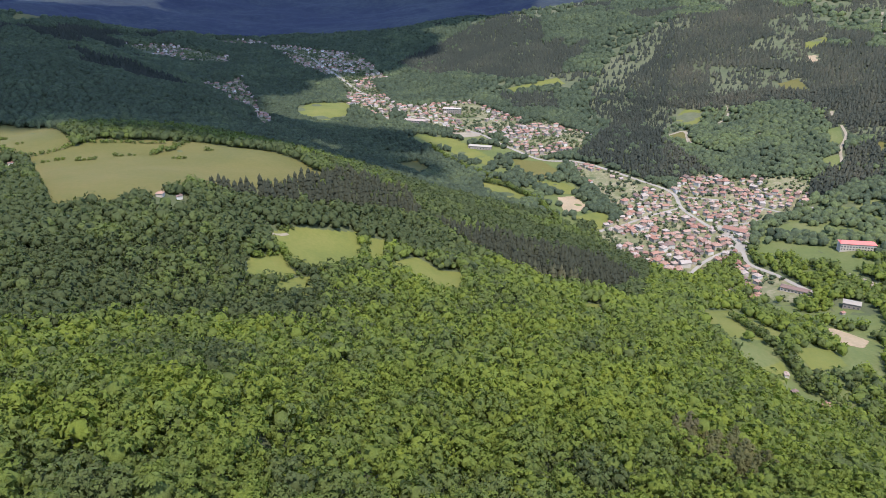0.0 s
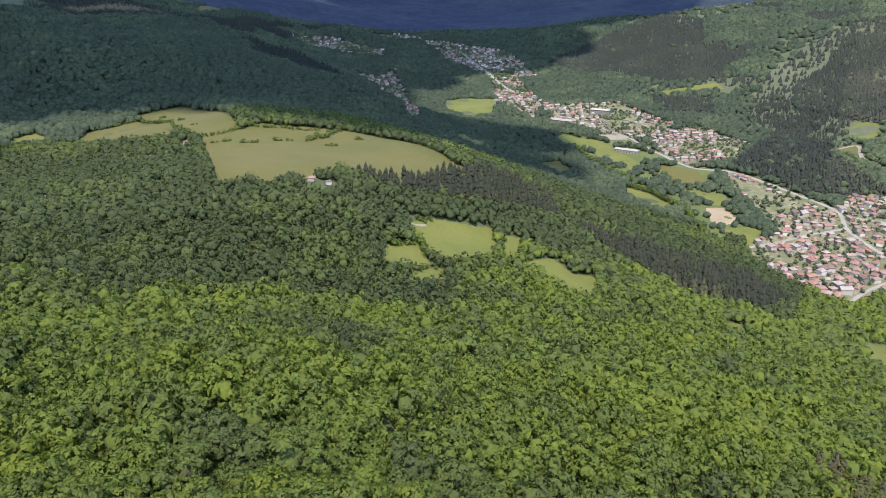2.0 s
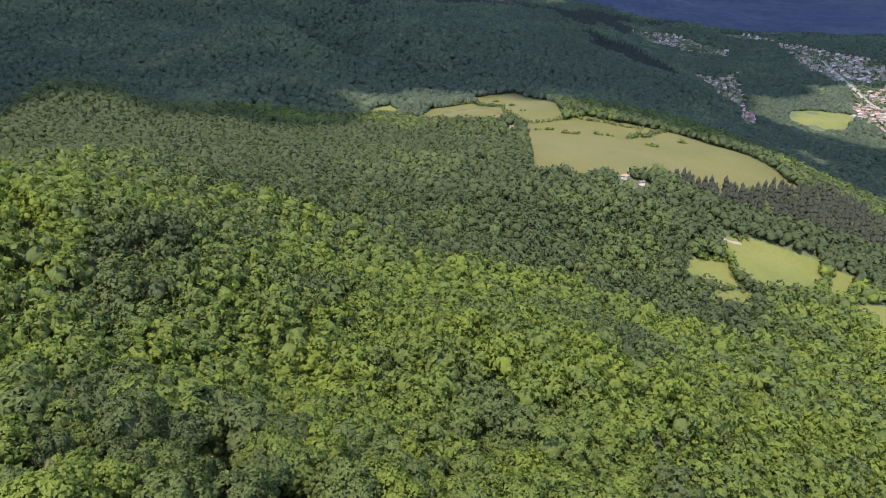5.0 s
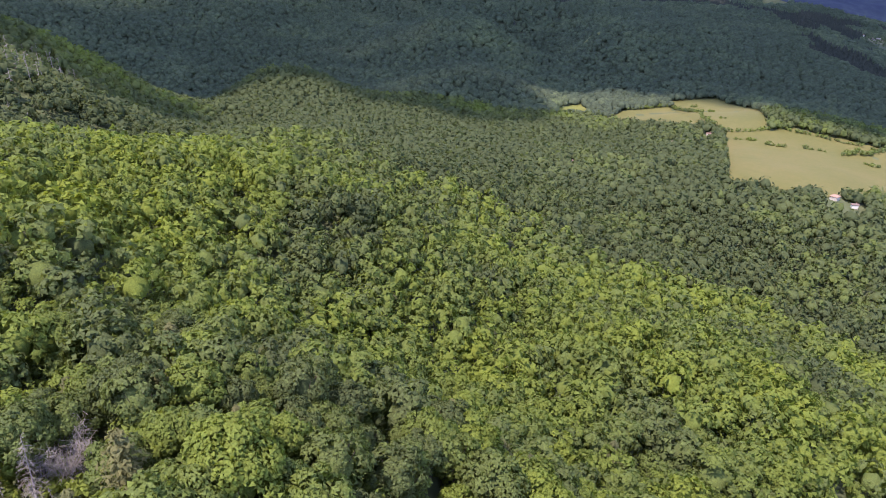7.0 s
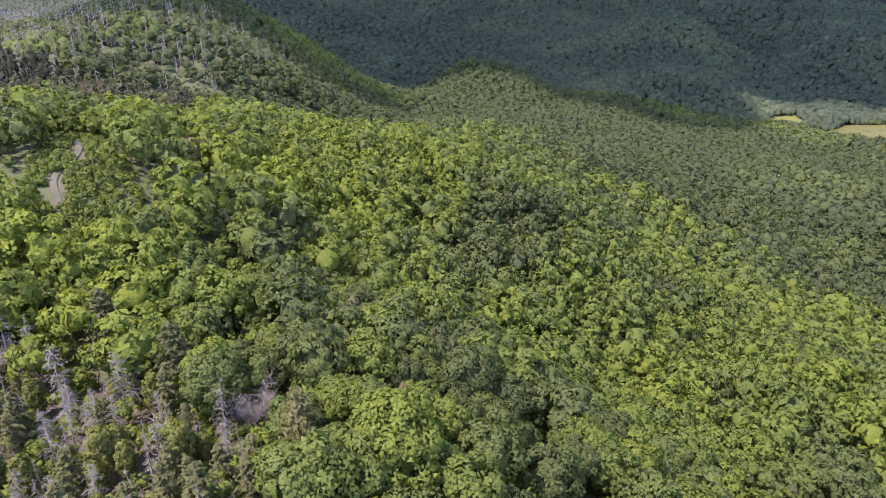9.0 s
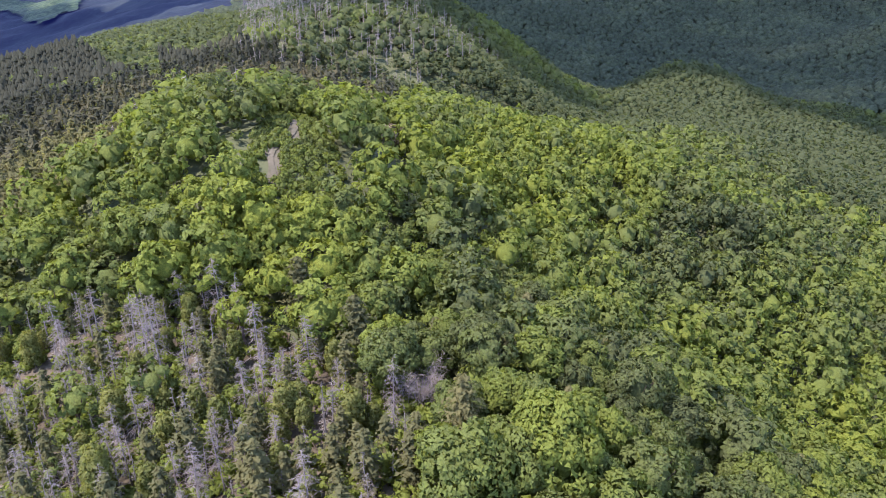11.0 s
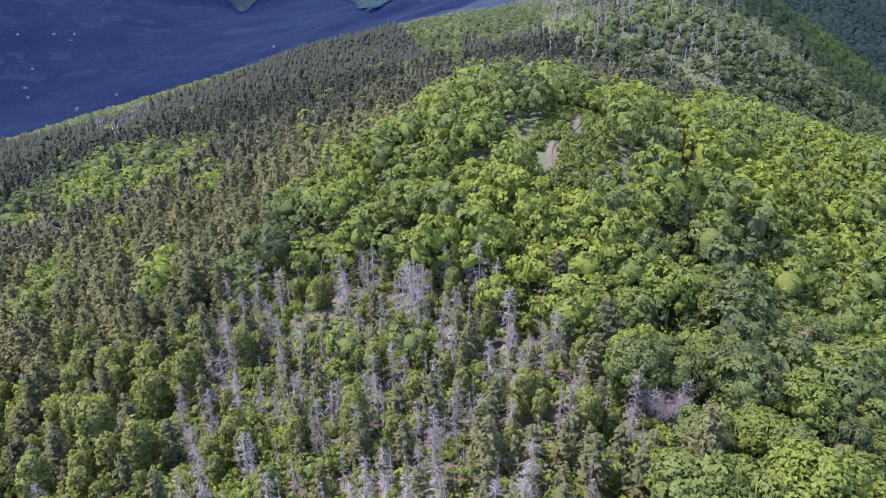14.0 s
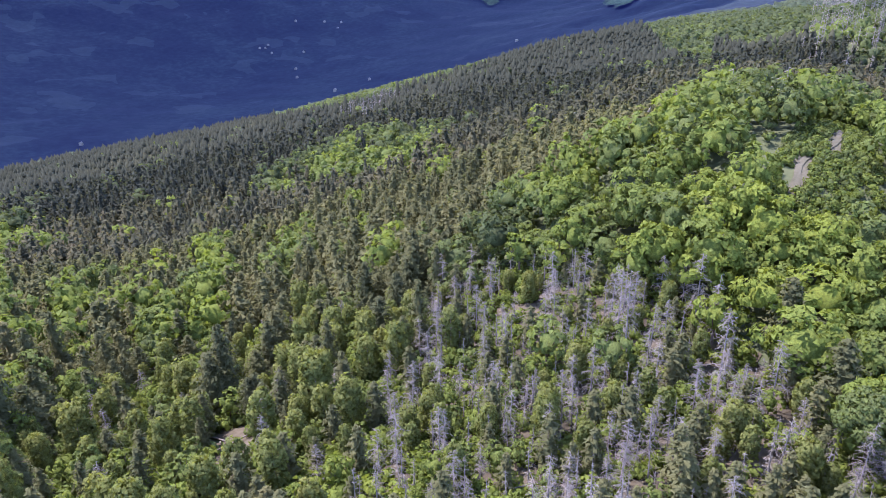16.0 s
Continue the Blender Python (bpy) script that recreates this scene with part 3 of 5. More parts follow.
def leaf_cards(rng, points, normals, size, wild=0.3, slim=1.0):
    """Small three-cornered leaf clumps at points: corners, faces and the rounded shading of the mass that they clothe."""
    n = len(points)
    shade = unit(normals)
    nrm = unit(shade + rng.normal(size=(n, 3)) * wild)
    a = unit(np.cross(nrm, rng.normal(size=(n, 3))))
    b = np.cross(nrm, a)
    s = size * rng.uniform(0.6, 1.4, n)[:, None]
    v = np.stack([points + q for q in (a * s * 0.8, (-a * 0.45 + b * 0.65 * slim) * s, (-a * 0.45 - b * 0.65 * slim) * s)], 1)
    shade = unit(shade + rng.normal(size=(n, 3)) * 0.22)
    return v.reshape(-1, 3), np.arange(n * 3).reshape(-1, 3), np.repeat(shade, 3, 0)


def lump(rng, center, radius, detail=1, rough=0.2, floor=-0.5):
    """A rounded, uneven mass of foliage: corners, faces and normals, open below."""
    bm = bmesh.new()
    bmesh.ops.create_icosphere(bm, subdivisions=detail, radius=1)
    bm.verts.ensure_lookup_table()
    v = np.array([tuple(q.co) for q in bm.verts])
    f = np.array([[q.index for q in face.verts] for face in bm.faces])
    bm.free()
    turn = Euler(tuple(rng.uniform(0, 6.283, 3))).to_matrix()
    v = v @ np.array(turn)
    f = f[v[f][:, :, 2].mean(1) > floor]
    grow = 1 + rng.normal(size=len(v))[:, None] * rough
    n = unit(unit(v / np.asarray(radius)) + rng.normal(size=v.shape) * rough * 0.9 + np.array([0, 0, 0.3]))
    return v * grow * np.asarray(radius) + np.asarray(center), f, n


def joined(parts):
    """Several (corners, faces, normals) as one."""
    vs, fs, ns_, n = [], [], [], 0
    for v, f, m in parts:
        vs.append(v), fs.append(f + n), ns_.append(m)
        n += len(v)
    return np.concatenate(vs), np.concatenate(fs), np.concatenate(ns_)


def broadleaf_crown(rng, clump, radius=5.0, tall=12.0, lobes=24, dense=1.3, detail=1, squat=0.86):
    """A crown of many rounded boughs, each clothed in leaf clumps, round a dark core; base of the tree at z = 0."""
    high = radius * squat
    mid = np.array([0.0, 0.0, tall - high])
    stretch = np.array([radius * rng.uniform(0.88, 1.12), radius * rng.uniform(0.88, 1.12), high])
    if not clump:
        return lump(rng, mid, stretch, detail, 0.24, -0.35)
    parts = [lump(rng, mid - (0, 0, 0.08 * high), stretch * (0.48 if lobes > 10 else 0.6 if lobes or clump < 1.3 else 0.82), detail, 0.14, -0.6)]
    if not lobes:
        n = max(3, int(dense * 5.5 * radius * high / (0.8 * clump * clump)))
        d = rng.normal(size=(n, 3))
        d[:, 2] = d[:, 2] * 0.8 + 0.35
        d = unit(d)
        parts.append(leaf_cards(rng, mid + d * stretch * rng.uniform(0.84, 1.08, n)[:, None], d / stretch, clump, 0.45))
        return joined(parts)
    for k in range(lobes):
        z = 1 - 1.6 * (k + 0.5) / lobes
        a = k * 2.39996 + rng.uniform(-0.45, 0.45)
        q = math.sqrt(max(0.0, 1 - z * z))
        out = np.array([q * math.cos(a), q * math.sin(a), z + rng.uniform(-0.08, 0.08)])
        r = radius * rng.uniform(0.2, 0.36) * (1.35 if lobes < 12 else 1.0)
        c = mid + out * stretch * rng.uniform(0.62, 0.86)
        n = max(3, int(dense * 5.0 * r * r / (0.8 * clump * clump)))
        d = unit(unit(rng.normal(size=(n, 3))) + out * 0.75 + np.array([0, 0, 0.15]))
        p = c + d * np.array([r, r, r * 0.8]) * rng.uniform(0.72, 1.1, n)[:, None]
        parts.append(leaf_cards(rng, p, d * 0.75 + unit(p - mid) * 0.4 + np.array([0, 0, 0.22]), clump, 0.6 if clump < 0.5 else 0.42))
    return joined(parts)


def birch_crown(rng, clump, radius=2.6, tall=12.0):
    """A tall uneven egg of fine hanging foliage, in sprays of its own."""
    parts = []
    for k in range(26):
        u = (k + 0.5) / 26
        a = k * 2.39996
        env = radius * math.sqrt(max(0.03, math.sin(math.pi * (0.14 + 0.84 * u)))) * rng.uniform(0.75, 1.1)
        c = np.array([0.6 * env * math.cos(a), 0.6 * env * math.sin(a), tall * (0.26 + 0.70 * u)])
        r = radius * rng.uniform(0.3, 0.48)
        n = int(7.0 * r * r / (0.8 * clump * clump))
        d = unit(unit(rng.normal(size=(n, 3))) + np.array([math.cos(a) * 0.5, math.sin(a) * 0.5, 0.25]))
        p = c + d * np.array([r, r, r * 1.35]) * rng.uniform(0.55, 1.1, n)[:, None]
        parts.append(leaf_cards(rng, p, d * 0.7 + np.array([math.cos(a) * 0.4, math.sin(a) * 0.4, 0.3]), clump, 0.6))
    return joined(parts)


def skirt(rng, z0, z1, r0, sides):
    """One tier of a conifer: a ragged cone, drooping at its rim."""
    v, n = [(0, 0, z1)], [(0, 0, 1)]
    for k in range(sides):
        a = 6.283 * (k + rng.uniform(-0.25, 0.25)) / sides
        q = r0 * rng.uniform(0.7, 1.2)
        v.append((q * math.cos(a), q * math.sin(a), z0 + rng.uniform(-0.12, 0.12) * (z1 - z0)))
        n.append((math.cos(a), math.sin(a), 0.6))
    f = [(0, 1 + k, 1 + (k + 1) % sides) for k in range(sides)]
    return np.array(v), np.array(f), unit(np.array(n, float))


def pine_crown(rng, clump, radius=2.6, tall=14.0, low=0.25, dense=1.2, tiers=4, sides=7):
    """Whorls of needle sprays round the stem, narrowing to a blunt tip, over ragged dark tiers."""
    parts = []
    for k in range(tiers):
        u0, u1 = k / tiers, min(1.0, (k + 1.7) / tiers)
        r = radius * (1.02 - u0 ** 1.7) ** 0.7 * (0.45 if clump else 1.0)
        parts.append(skirt(rng, tall * (low + (1 - low) * u0), tall * (low + (1 - low) * u1) * (1.0 if clump or u1 < 1 else rng.uniform(0.9, 1.05)), r, sides))
    if clump:
        n = max(6, int(dense * 3.4 * radius * tall * (1 - low) / (0.8 * clump * clump)))
        whorls = max(4, int(tall * (1 - low) / 1.1))
        u = (np.floor(rng.uniform(0, 1, n) ** 1.15 * whorls) + 0.5 + rng.normal(size=n) * 0.16) / whorls
        u = np.clip(u, 0, 1)
        a = rng.uniform(0, 2 * np.pi, n)
        bough = 0.82 + 0.3 * np.sin(a * 5 + np.floor(u * whorls) * 2.1)
        env = radius * np.clip(1.03 - u ** 1.9, 0.05, 1) ** 0.8 * np.clip(0.6 + u * 4, 0, 1) * bough
        r = env * np.sqrt(rng.uniform(0.25, 1.1, n))
        p = np.stack([r * np.cos(a), r * np.sin(a), tall * (low + (1 - low) * u) + r * 0.12], -1)
        d = np.stack([np.cos(a) * 0.5, np.sin(a) * 0.5, np.full(n, 0.9)], -1)
        parts.append(leaf_cards(rng, p, d, clump * 1.35, 0.3, 0.5))
    return joined(parts)


def limb(start, end, r0, r1, sides=4, sag=0.0, steps=2):
    """A tapered limb as quads turned into triangles, sagging in the middle."""
    s, e = np.asarray(start, float), np.asarray(end, float)
    ax = (e - s) / (np.linalg.norm(e - s) + 1e-9)
    u = np.cross(ax, (0.31, 0.87, 0.38))
    u /= np.linalg.norm(u) + 1e-9
    w = np.cross(ax, u)
    rows = []
    for k in range(steps + 1):
        q = k / steps
        c = s + (e - s) * q + np.array([0, 0, sag * 4 * q * (1 - q)])
        r = r0 + (r1 - r0) * q
        rows.append([c + r * (math.cos(6.283 * i / sides) * u + math.sin(6.283 * i / sides) * w) for i in range(sides)])
    t = []
    for k in range(steps):
        for i in range(sides):
            j = (i + 1) % sides
            t.append((rows[k][i], rows[k][j], rows[k + 1][j]))
            t.append((rows[k][i], rows[k + 1][j], rows[k + 1][i]))
    return np.array(t)


def broadleaf_wood(rng, tall, radius):
    t = [limb((0, 0, -0.6), (0, 0, tall * 0.7), 0.2, 0.07, 6, 0, 3)]
    for k in range(6):
        a = k * 2.4
        t.append(limb((0, 0, tall * (0.3 + 0.05 * k)), (radius * 0.6 * math.cos(a), radius * 0.6 * math.sin(a), tall * rng.uniform(0.62, 0.85)), 0.08, 0.03, 4, -0.2))
    return np.concatenate(t)


def pine_wood(rng, tall):
    t = [limb((0, 0, -0.6), (0, 0, tall * 0.97), 0.17, 0.03, 6, 0, 4)]
    for k in range(14):
        a, h = rng.uniform(0, 6.283), tall * rng.uniform(0.2, 0.75)
        l = rng.uniform(0.7, 1.6)
        t.append(limb((0, 0, h), (l * math.cos(a), l * math.sin(a), h + 0.15), 0.035, 0.012, 3, 0.1))
    return np.concatenate(t)


def dead_pine(rng, tall, boughs=68, reach=3.3):
    """Bare grey stem with drooping brittle branches and twigs."""
    lean = rng.uniform(-0.5, 0.5, 2)
    tip = np.array([lean[0], lean[1], tall])
    stem = [limb((0, 0, -0.6), tip, 0.17, 0.03, 6, 0, 4)]
    branch = []
    for k in range(boughs):
        u = rng.uniform(0.22, 0.99)
        a = rng.uniform(0, 6.283)
        l = reach * (1.08 - u) ** 0.6 * rng.uniform(0.45, 1.1)
        p = tip * u
        d = np.array([math.cos(a), math.sin(a), 0])
        e = p + d * l + np.array([0, 0, rng.uniform(-0.65, 0.1) * l])
        branch.append(limb(p, e, 0.036, 0.012, 3, 0.16 * l, 2))
        for q in range(11):
            f = rng.uniform(0.25, 1.0)
            s = p + (e - p) * f + np.array([0, 0, 0.64 * l * f * (1 - f)])
            g = s + (d * rng.uniform(0.0, 0.6) + rng.normal(size=3) * 0.45 + np.array([0, 0, -0.25])) * l * 0.4
            w = np.cross(g - s, rng.normal(size=3))
            w *= 0.026 / (np.linalg.norm(w) + 1e-9)
            branch.append(np.array([[s - w, s + w, g]]))
    return np.concatenate(stem), np.concatenate(branch)


def dead_bush(rng, radius, tall, n=260):
    """A leafless crown: forked limbs with a haze of twigs."""
    t = []
    for k in range(15):
        a = k * 2.4
        e = np.array([radius * 0.7 * math.cos(a), radius * 0.7 * math.sin(a), tall * rng.uniform(0.6, 0.9)])
        t.append(limb((0, 0, 0), e, 0.11, 0.04, 4, 0.3))
        for q in range(n // 15):
            s = e * rng.uniform(0.45, 1.15) + rng.normal(size=3) * radius * 0.12
            g = s + rng.normal(size=3) * radius * 0.17 + np.array([0, 0, 0.2])
            t.append(limb(s, g, 0.026, 0.01, 3, 0.12, 2))
    return np.concatenate(t)


def bare_limbs(tris):
    """Limbs as corners and faces, with no shading of their own."""
    return tris.reshape(-1, 3), np.arange(len(tris) * 3).reshape(-1, 3), None


def tri_mesh(name, shape, mat, tint=None):
    v, f, n = shape if isinstance(shape, tuple) else bare_limbs(shape)
    return mesh_from(name, v, f, [mat], tint=None if tint is None else np.full(len(v), tint), smooth=n is not None, normals=n)


def tree_thing(name, pieces, label, category, group):
    """pieces: (part name, triangles, material, tint)."""
    ob = tagged(new(name), label, category, group)
    for pname, tris, mat, tint in pieces:
        p = new(pname, tri_mesh(pname, tris, mat, tint))
        p.parent = ob
    return ob


def scatter(name, templates, x, y, z, scale, turn, tint, mat, label, category):
    """Thousands of trees in one mesh: the templates set down with their own size, turn and tint."""
    vs, fs, ts, ms, n = [], [], [], [], 0
    which = np.arange(len(x)) % len(templates)
    for i, shape in enumerate(templates):
        v, f, nrm = shape if isinstance(shape, tuple) else bare_limbs(shape)
        s = which == i
        m = int(s.sum())
        if not m:
            continue
        c, q = np.cos(turn[s])[:, None], np.sin(turn[s])[:, None]
        sc = scale[s][:, None]
        vx = (v[None, :, 0] * c - v[None, :, 1] * q) * sc + x[s][:, None]
        vy = (v[None, :, 0] * q + v[None, :, 1] * c) * sc + y[s][:, None]
        vz = v[None, :, 2] * sc + z[s][:, None]
        vs.append(np.stack([vx, vy, vz], -1).reshape(-1, 3))
        if nrm is not None:
            ms.append(np.stack([nrm[None, :, 0] * c - nrm[None, :, 1] * q, nrm[None, :, 0] * q + nrm[None, :, 1] * c, np.broadcast_to(nrm[None, :, 2], vx.shape)], -1).reshape(-1, 3))
        fs.append((f[None] + (n + np.arange(m) * len(v))[:, None, None]).reshape(-1, 3))
        ts.append(np.repeat(tint[s], len(v)))
        n += m * len(v)
    me = mesh_from(name, np.concatenate(vs), np.concatenate(fs), [mat], tint=np.concatenate(ts), smooth=bool(ms), normals=np.concatenate(ms) if ms else None)
    return tagged(new(name, me), label, category, kind="stuff")


HALL_PLACES = [(468, 724), (364, 646), (367, 813), (67, 1176), (-49, 1336), (23, 1414), (394, 596)]
COTTAGES = [(-209, 493), (-196, 495), (242, 418), (235, 393), (253, 384), (533, 1144), (507, 1068), (-155, 1363), (376, 579), (72, 1772), (503, 1027)] + [(-406, 578), (-395, 424), (-392, 617)]
PINE_STANDS = [
    [(-207, 547), (-153, 606), (-83, 699), (-37, 704), (-18, 640), (-44, 620), (-108, 570), (-171, 529)],
    [(-13, 637), (37, 632), (91, 628), (164, 671), (196, 625), (145, 529), (81, 515), (37, 558)],
    [(103, 268), (126, 249), (134, 215), (110, 211), (97, 237)],
    [(220, 1105), (311, 1268), (492, 1455), (674, 1543), (722, 1412), (626, 1288), (539, 1301), (465, 1362), (378, 1177), (405, 1030), (408, 990), (302, 997)],
    [(305, 1447), (365, 1631), (504, 1832), (644, 1975), (755, 1910), (710, 1743), (624, 1536), (492, 1455), (311, 1268)],
    [(762, 1850), (960, 1917), (906, 1684), (845, 1605), (748, 1669)],
    [(647, 1338), (754, 1434), (874, 1395), (781, 1229), (701, 1200), (647, 1205)],
    [(507, 934), (615, 1029), (680, 1045), (627, 945), (546, 918), (499, 899)],
    [(126, 1552), (249, 1542), (242, 1417), (151, 1433)],
    [(-119, 1917), (-30, 2116), (93, 2279), (231, 2442), (305, 2157), (261, 1820), (101, 1788), (-26, 1770)],
    [(-406, -78), (-382, -26), (-356, -5), (-302, -11), (-314, -40), (-357, -70)],
    [(-593, -179), (-404, -12), (-398, 19), (-224, -10), (-314, -60), (-334, -102)],
]
PINE_WEST = [(-366, -106), (-180, -69), (-166, -104), (-130, -98), (-87, -76), (-53, -83), (-32, -116), (-524, -1500), (-925, -1549), (-429, -444), (-560, -384), (-1972, -950)]
WEST_MIX = [(-31, -124), (-57, -88), (-51, -62), (-36, -53), (-13, -78)]
BROAD_PATCHES = [[(-203, -286), (-284, -316), (-310, -273), (-313, -222), (-226, -200), (-208, -250)], [(-142, -233), (-152, -228), (-119, -177), (-97, -154), (-104, -175)], [(-62, -177), (-80, -208), (-97, -214), (-87, -194), (-65, -169)], [(-126, -395), (-142, -389), (-122, -331), (-98, -316)], [(-81, -178), (-104, -173), (-95, -148), (-75, -128), (-67, -144)], [(-95, -239), (-103, -234), (-79, -181), (-68, -178)], [(-116, -158), (-155, -196), (-178, -206), (-159, -182), (-121, -151)], [(-38, -117), (-57, -131), (-76, -142), (-89, -143), (-80, -121), (-61, -111), (-45, -100), (-35, -98)]]
DEAD_ZONE = [(-126, -85), (-124, -34), (-113, -16), (-86, 0), (-69, 5), (-46, -21), (-33, -48), (-43, -53), (-56, -58), (-110, -86)]
DEAD_GROVES = [
    [(-689, -112), (-600, -10), (-447, -4), (-412, -58)],
    [(-545, 24), (-598, 54), (-598, 100), (-541, 75), (-460, 25)],
    [(-384, -404), (-498, -438), (-444, -375), (-334, -325)],
    [(-185, -75), (-199, -73), (-252, -82), (-168, -58), (-166, -64)],
    [(-290, -80), (-298, -59), (-198, -40), (-199, -54)],
    [(-384, -75), (-1575, -288), (-1369, -150), (-586, 15), (-591, 73), (-567, 94), (-437, 42), (-450, -14), (-368, -26)],
]

BIG_TREES, BIG_PINES = [(-98, 14), (-125, 28), (-127, 8)], [(-121, -18), (-107, -7)]
BARE_CROWNS, BROWN_TREES = [(-92, 3)], [(-200, 1)]

BIRCH_GROUND = [(-112, -86), (-56, -57), (-43, -52), (-20, -62), (-20, -100), (-40, -125), (-72, -142), (-112, -128)]


def plots(r0, r1, spacing, seed):
    """Jittered places for trees in a ring of the plan, off the fields, yards and roads."""
    rng = np.random.default_rng(seed)
    n = int(2 * r1 / spacing) + 1
    i, j = np.meshgrid(np.arange(n), np.arange(n), indexing="ij")
    x = (i.ravel() + rng.uniform(-0.45, 0.45, n * n)) * spacing - r1
    y = (j.ravel() + rng.uniform(-0.45, 0.45, n * n)) * spacing - r1
    r = np.hypot(x, y)
    az = np.degrees(np.arctan2(-x, y))
    keep = (r >= r0) & (r < r1) & (((az > -40) & (az < 170)) | (r < 60))
    keep &= ~((r > 960) & (az > 101)) & ~((r > 2450) & (az > -11) & (az < 41)) & ~((r > 1750) & (az > 41))
    x, y = x[keep], y[keep]
    free = np.ones(len(x), bool)
    for o in OPEN:
        free &= ~inside(x, y, o)
    for a, w in ROADS:
        near = (x > a[:, 0].min() - 12) & (x < a[:, 0].max() + 12) & (y > a[:, 1].min() - 12) & (y < a[:, 1].max() + 12)
        for p in a:
            free[near] &= np.hypot(x[near] - p[0], y[near] - p[1]) > w * 0.5 + 4.0
    for hx, hy in BIG_TREES + BIG_PINES:
        free &= np.hypot(x - hx, y - hy) > 4.2
    for hx, hy in BARE_CROWNS + BROWN_TREES:
        free &= (np.hypot(x - hx, y - hy) > 4.5) & (np.hypot(x - hx * 0.94, y - hy * 0.94) > 4.5) & (np.hypot(x - hx * 0.88, y - hy * 0.88) > 4.2)
    for hx, hy in HALL_PLACES:
        free &= np.hypot(x - hx, y - hy) > 21
    for hx, hy in COTTAGES:
        # a yard round each cottage, cleared further towards the camera so that it shows
        free &= (np.hypot(x - hx, y - hy) > 9) & (np.hypot(x - hx * 0.982, y - hy * 0.982) > 8) & (np.hypot(x - hx * 0.965, y - hy * 0.965) > 6.5)
    # rough pastures on the sunny far mountain
    bare = (x > 100) & (np.hypot(x, y) > 1250) & (fbm(x / 160 + 9, y / 160, 3) > 0.55)
    speck = lattice(np.floor(x * 2), np.floor(y * 2))
    free &= ~(bare & (speck > 0.3))
    for o in MIXED:
        free &= ~(inside(x, y, o) & ((speck > 0.6) | (fbm(x / 30, y / 30, 2) > 0.52)))
    x, y = x[free], y[free]
    # trees that ridges hide from the camera's hovering point are left out
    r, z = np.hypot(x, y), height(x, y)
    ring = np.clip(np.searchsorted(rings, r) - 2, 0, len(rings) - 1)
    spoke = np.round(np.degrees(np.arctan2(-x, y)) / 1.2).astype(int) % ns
    in_view = (r < 300) | ((z + 16 - EYE) / r > SKYLINE[ring, spoke])
    return x[in_view], y[in_view], rng


def kinds(x, y):
    """0 broadleaf, 1 pine, 2 dead pine, 3 left to the birches and young growth."""
    k = np.zeros(len(x), int)
    r = np.hypot(x, y)
    far = fbm(x * 0.004 + 5, y * 0.004, 3)
    speck = lattice(np.floor(x * 3), np.floor(y * 3))
    east = (x > 60) & (r > 1000)
    k[east & (far > 0.53) & (height(x, y) > 75)] = 1
    k[(~east) & (r > 900) & (far > 0.55) & (y > 1000) & (height(x, y) > 130)] = 1
    for o in PINE_STANDS:
        k[inside(x, y, o) & (speck > 0.06)] = 1
    k[inside(x, y, PINE_WEST) & (speck > 0.03)] = 1
    k[inside(x, y, WEST_MIX) & (speck > 0.5)] = 1
    k[inside(x, y, PINE_WEST) & (fbm(x / 16 + 4, y / 16, 2) > 0.78)] = 0
    for o in BROAD_PATCHES:
        k[inside(x, y, o) & (speck > 0.12)] = 0
    for o in MIXED:
        k[inside(x, y, o) & (speck > 0.08)] = 0
    k[(r < 130) & (k == 0) & (speck < 0.05)] = 1
    dead = inside(x, y, DEAD_ZONE)
    for o in DEAD_GROVES:
        dead |= inside(x, y, o) & (speck < 0.42)
    k[dead] = 2
    k[inside(x, y, BIRCH_GROUND) & ((k == 0) | ((k == 1) & (speck > 0.25)))] = 3
    return k


NEAR = 220
SHADED_RAVINE_WOODS = [(-430, -15, 46), (-444, 27, 46), (-444, 75, 46), (-445, 116, 46)]   # dark woods, with the ravines' shade put into the leaf tint
# dark tree clumps; the first three put the basin's shade into the tint
DARK_AND_SHADED_GROVES = [(-640, 320, 130), (-540, 240, 80), (-470, 330, 90), (-110, 268, 17), (-104, 226, 14), (-83, 371, 20), (-53, 346, 16), (-159, 224, 13), (-103, 173, 9), (56, 202, 9), (-181, 144, 12), (-271, 190, 22), (-94, 247, 13), (-211, 115, 20)]
BRIGHT_GROVES = [(45, 190, 55), (110, 235, 60), (60, 290, 60), (-95, 174, 22), (29, 265, 22), (81, 324, 26), (-64, 216, 16), (-97, 174, 20), (-140, 127, 18), (-192, 287, 35), (-134, 139, 24), (-240, 91, 30)]   # stands given a lighter leaf tint
SUNLIT_TINT = [(-663, 101, 60), (-664, 152, 55), (-647, 169, 45), (-761, 320, 60), (-853, 738, 90), (-776, 709, 80)]   # spur, dome and shoulder: sunlight put into a brighter leaf tint
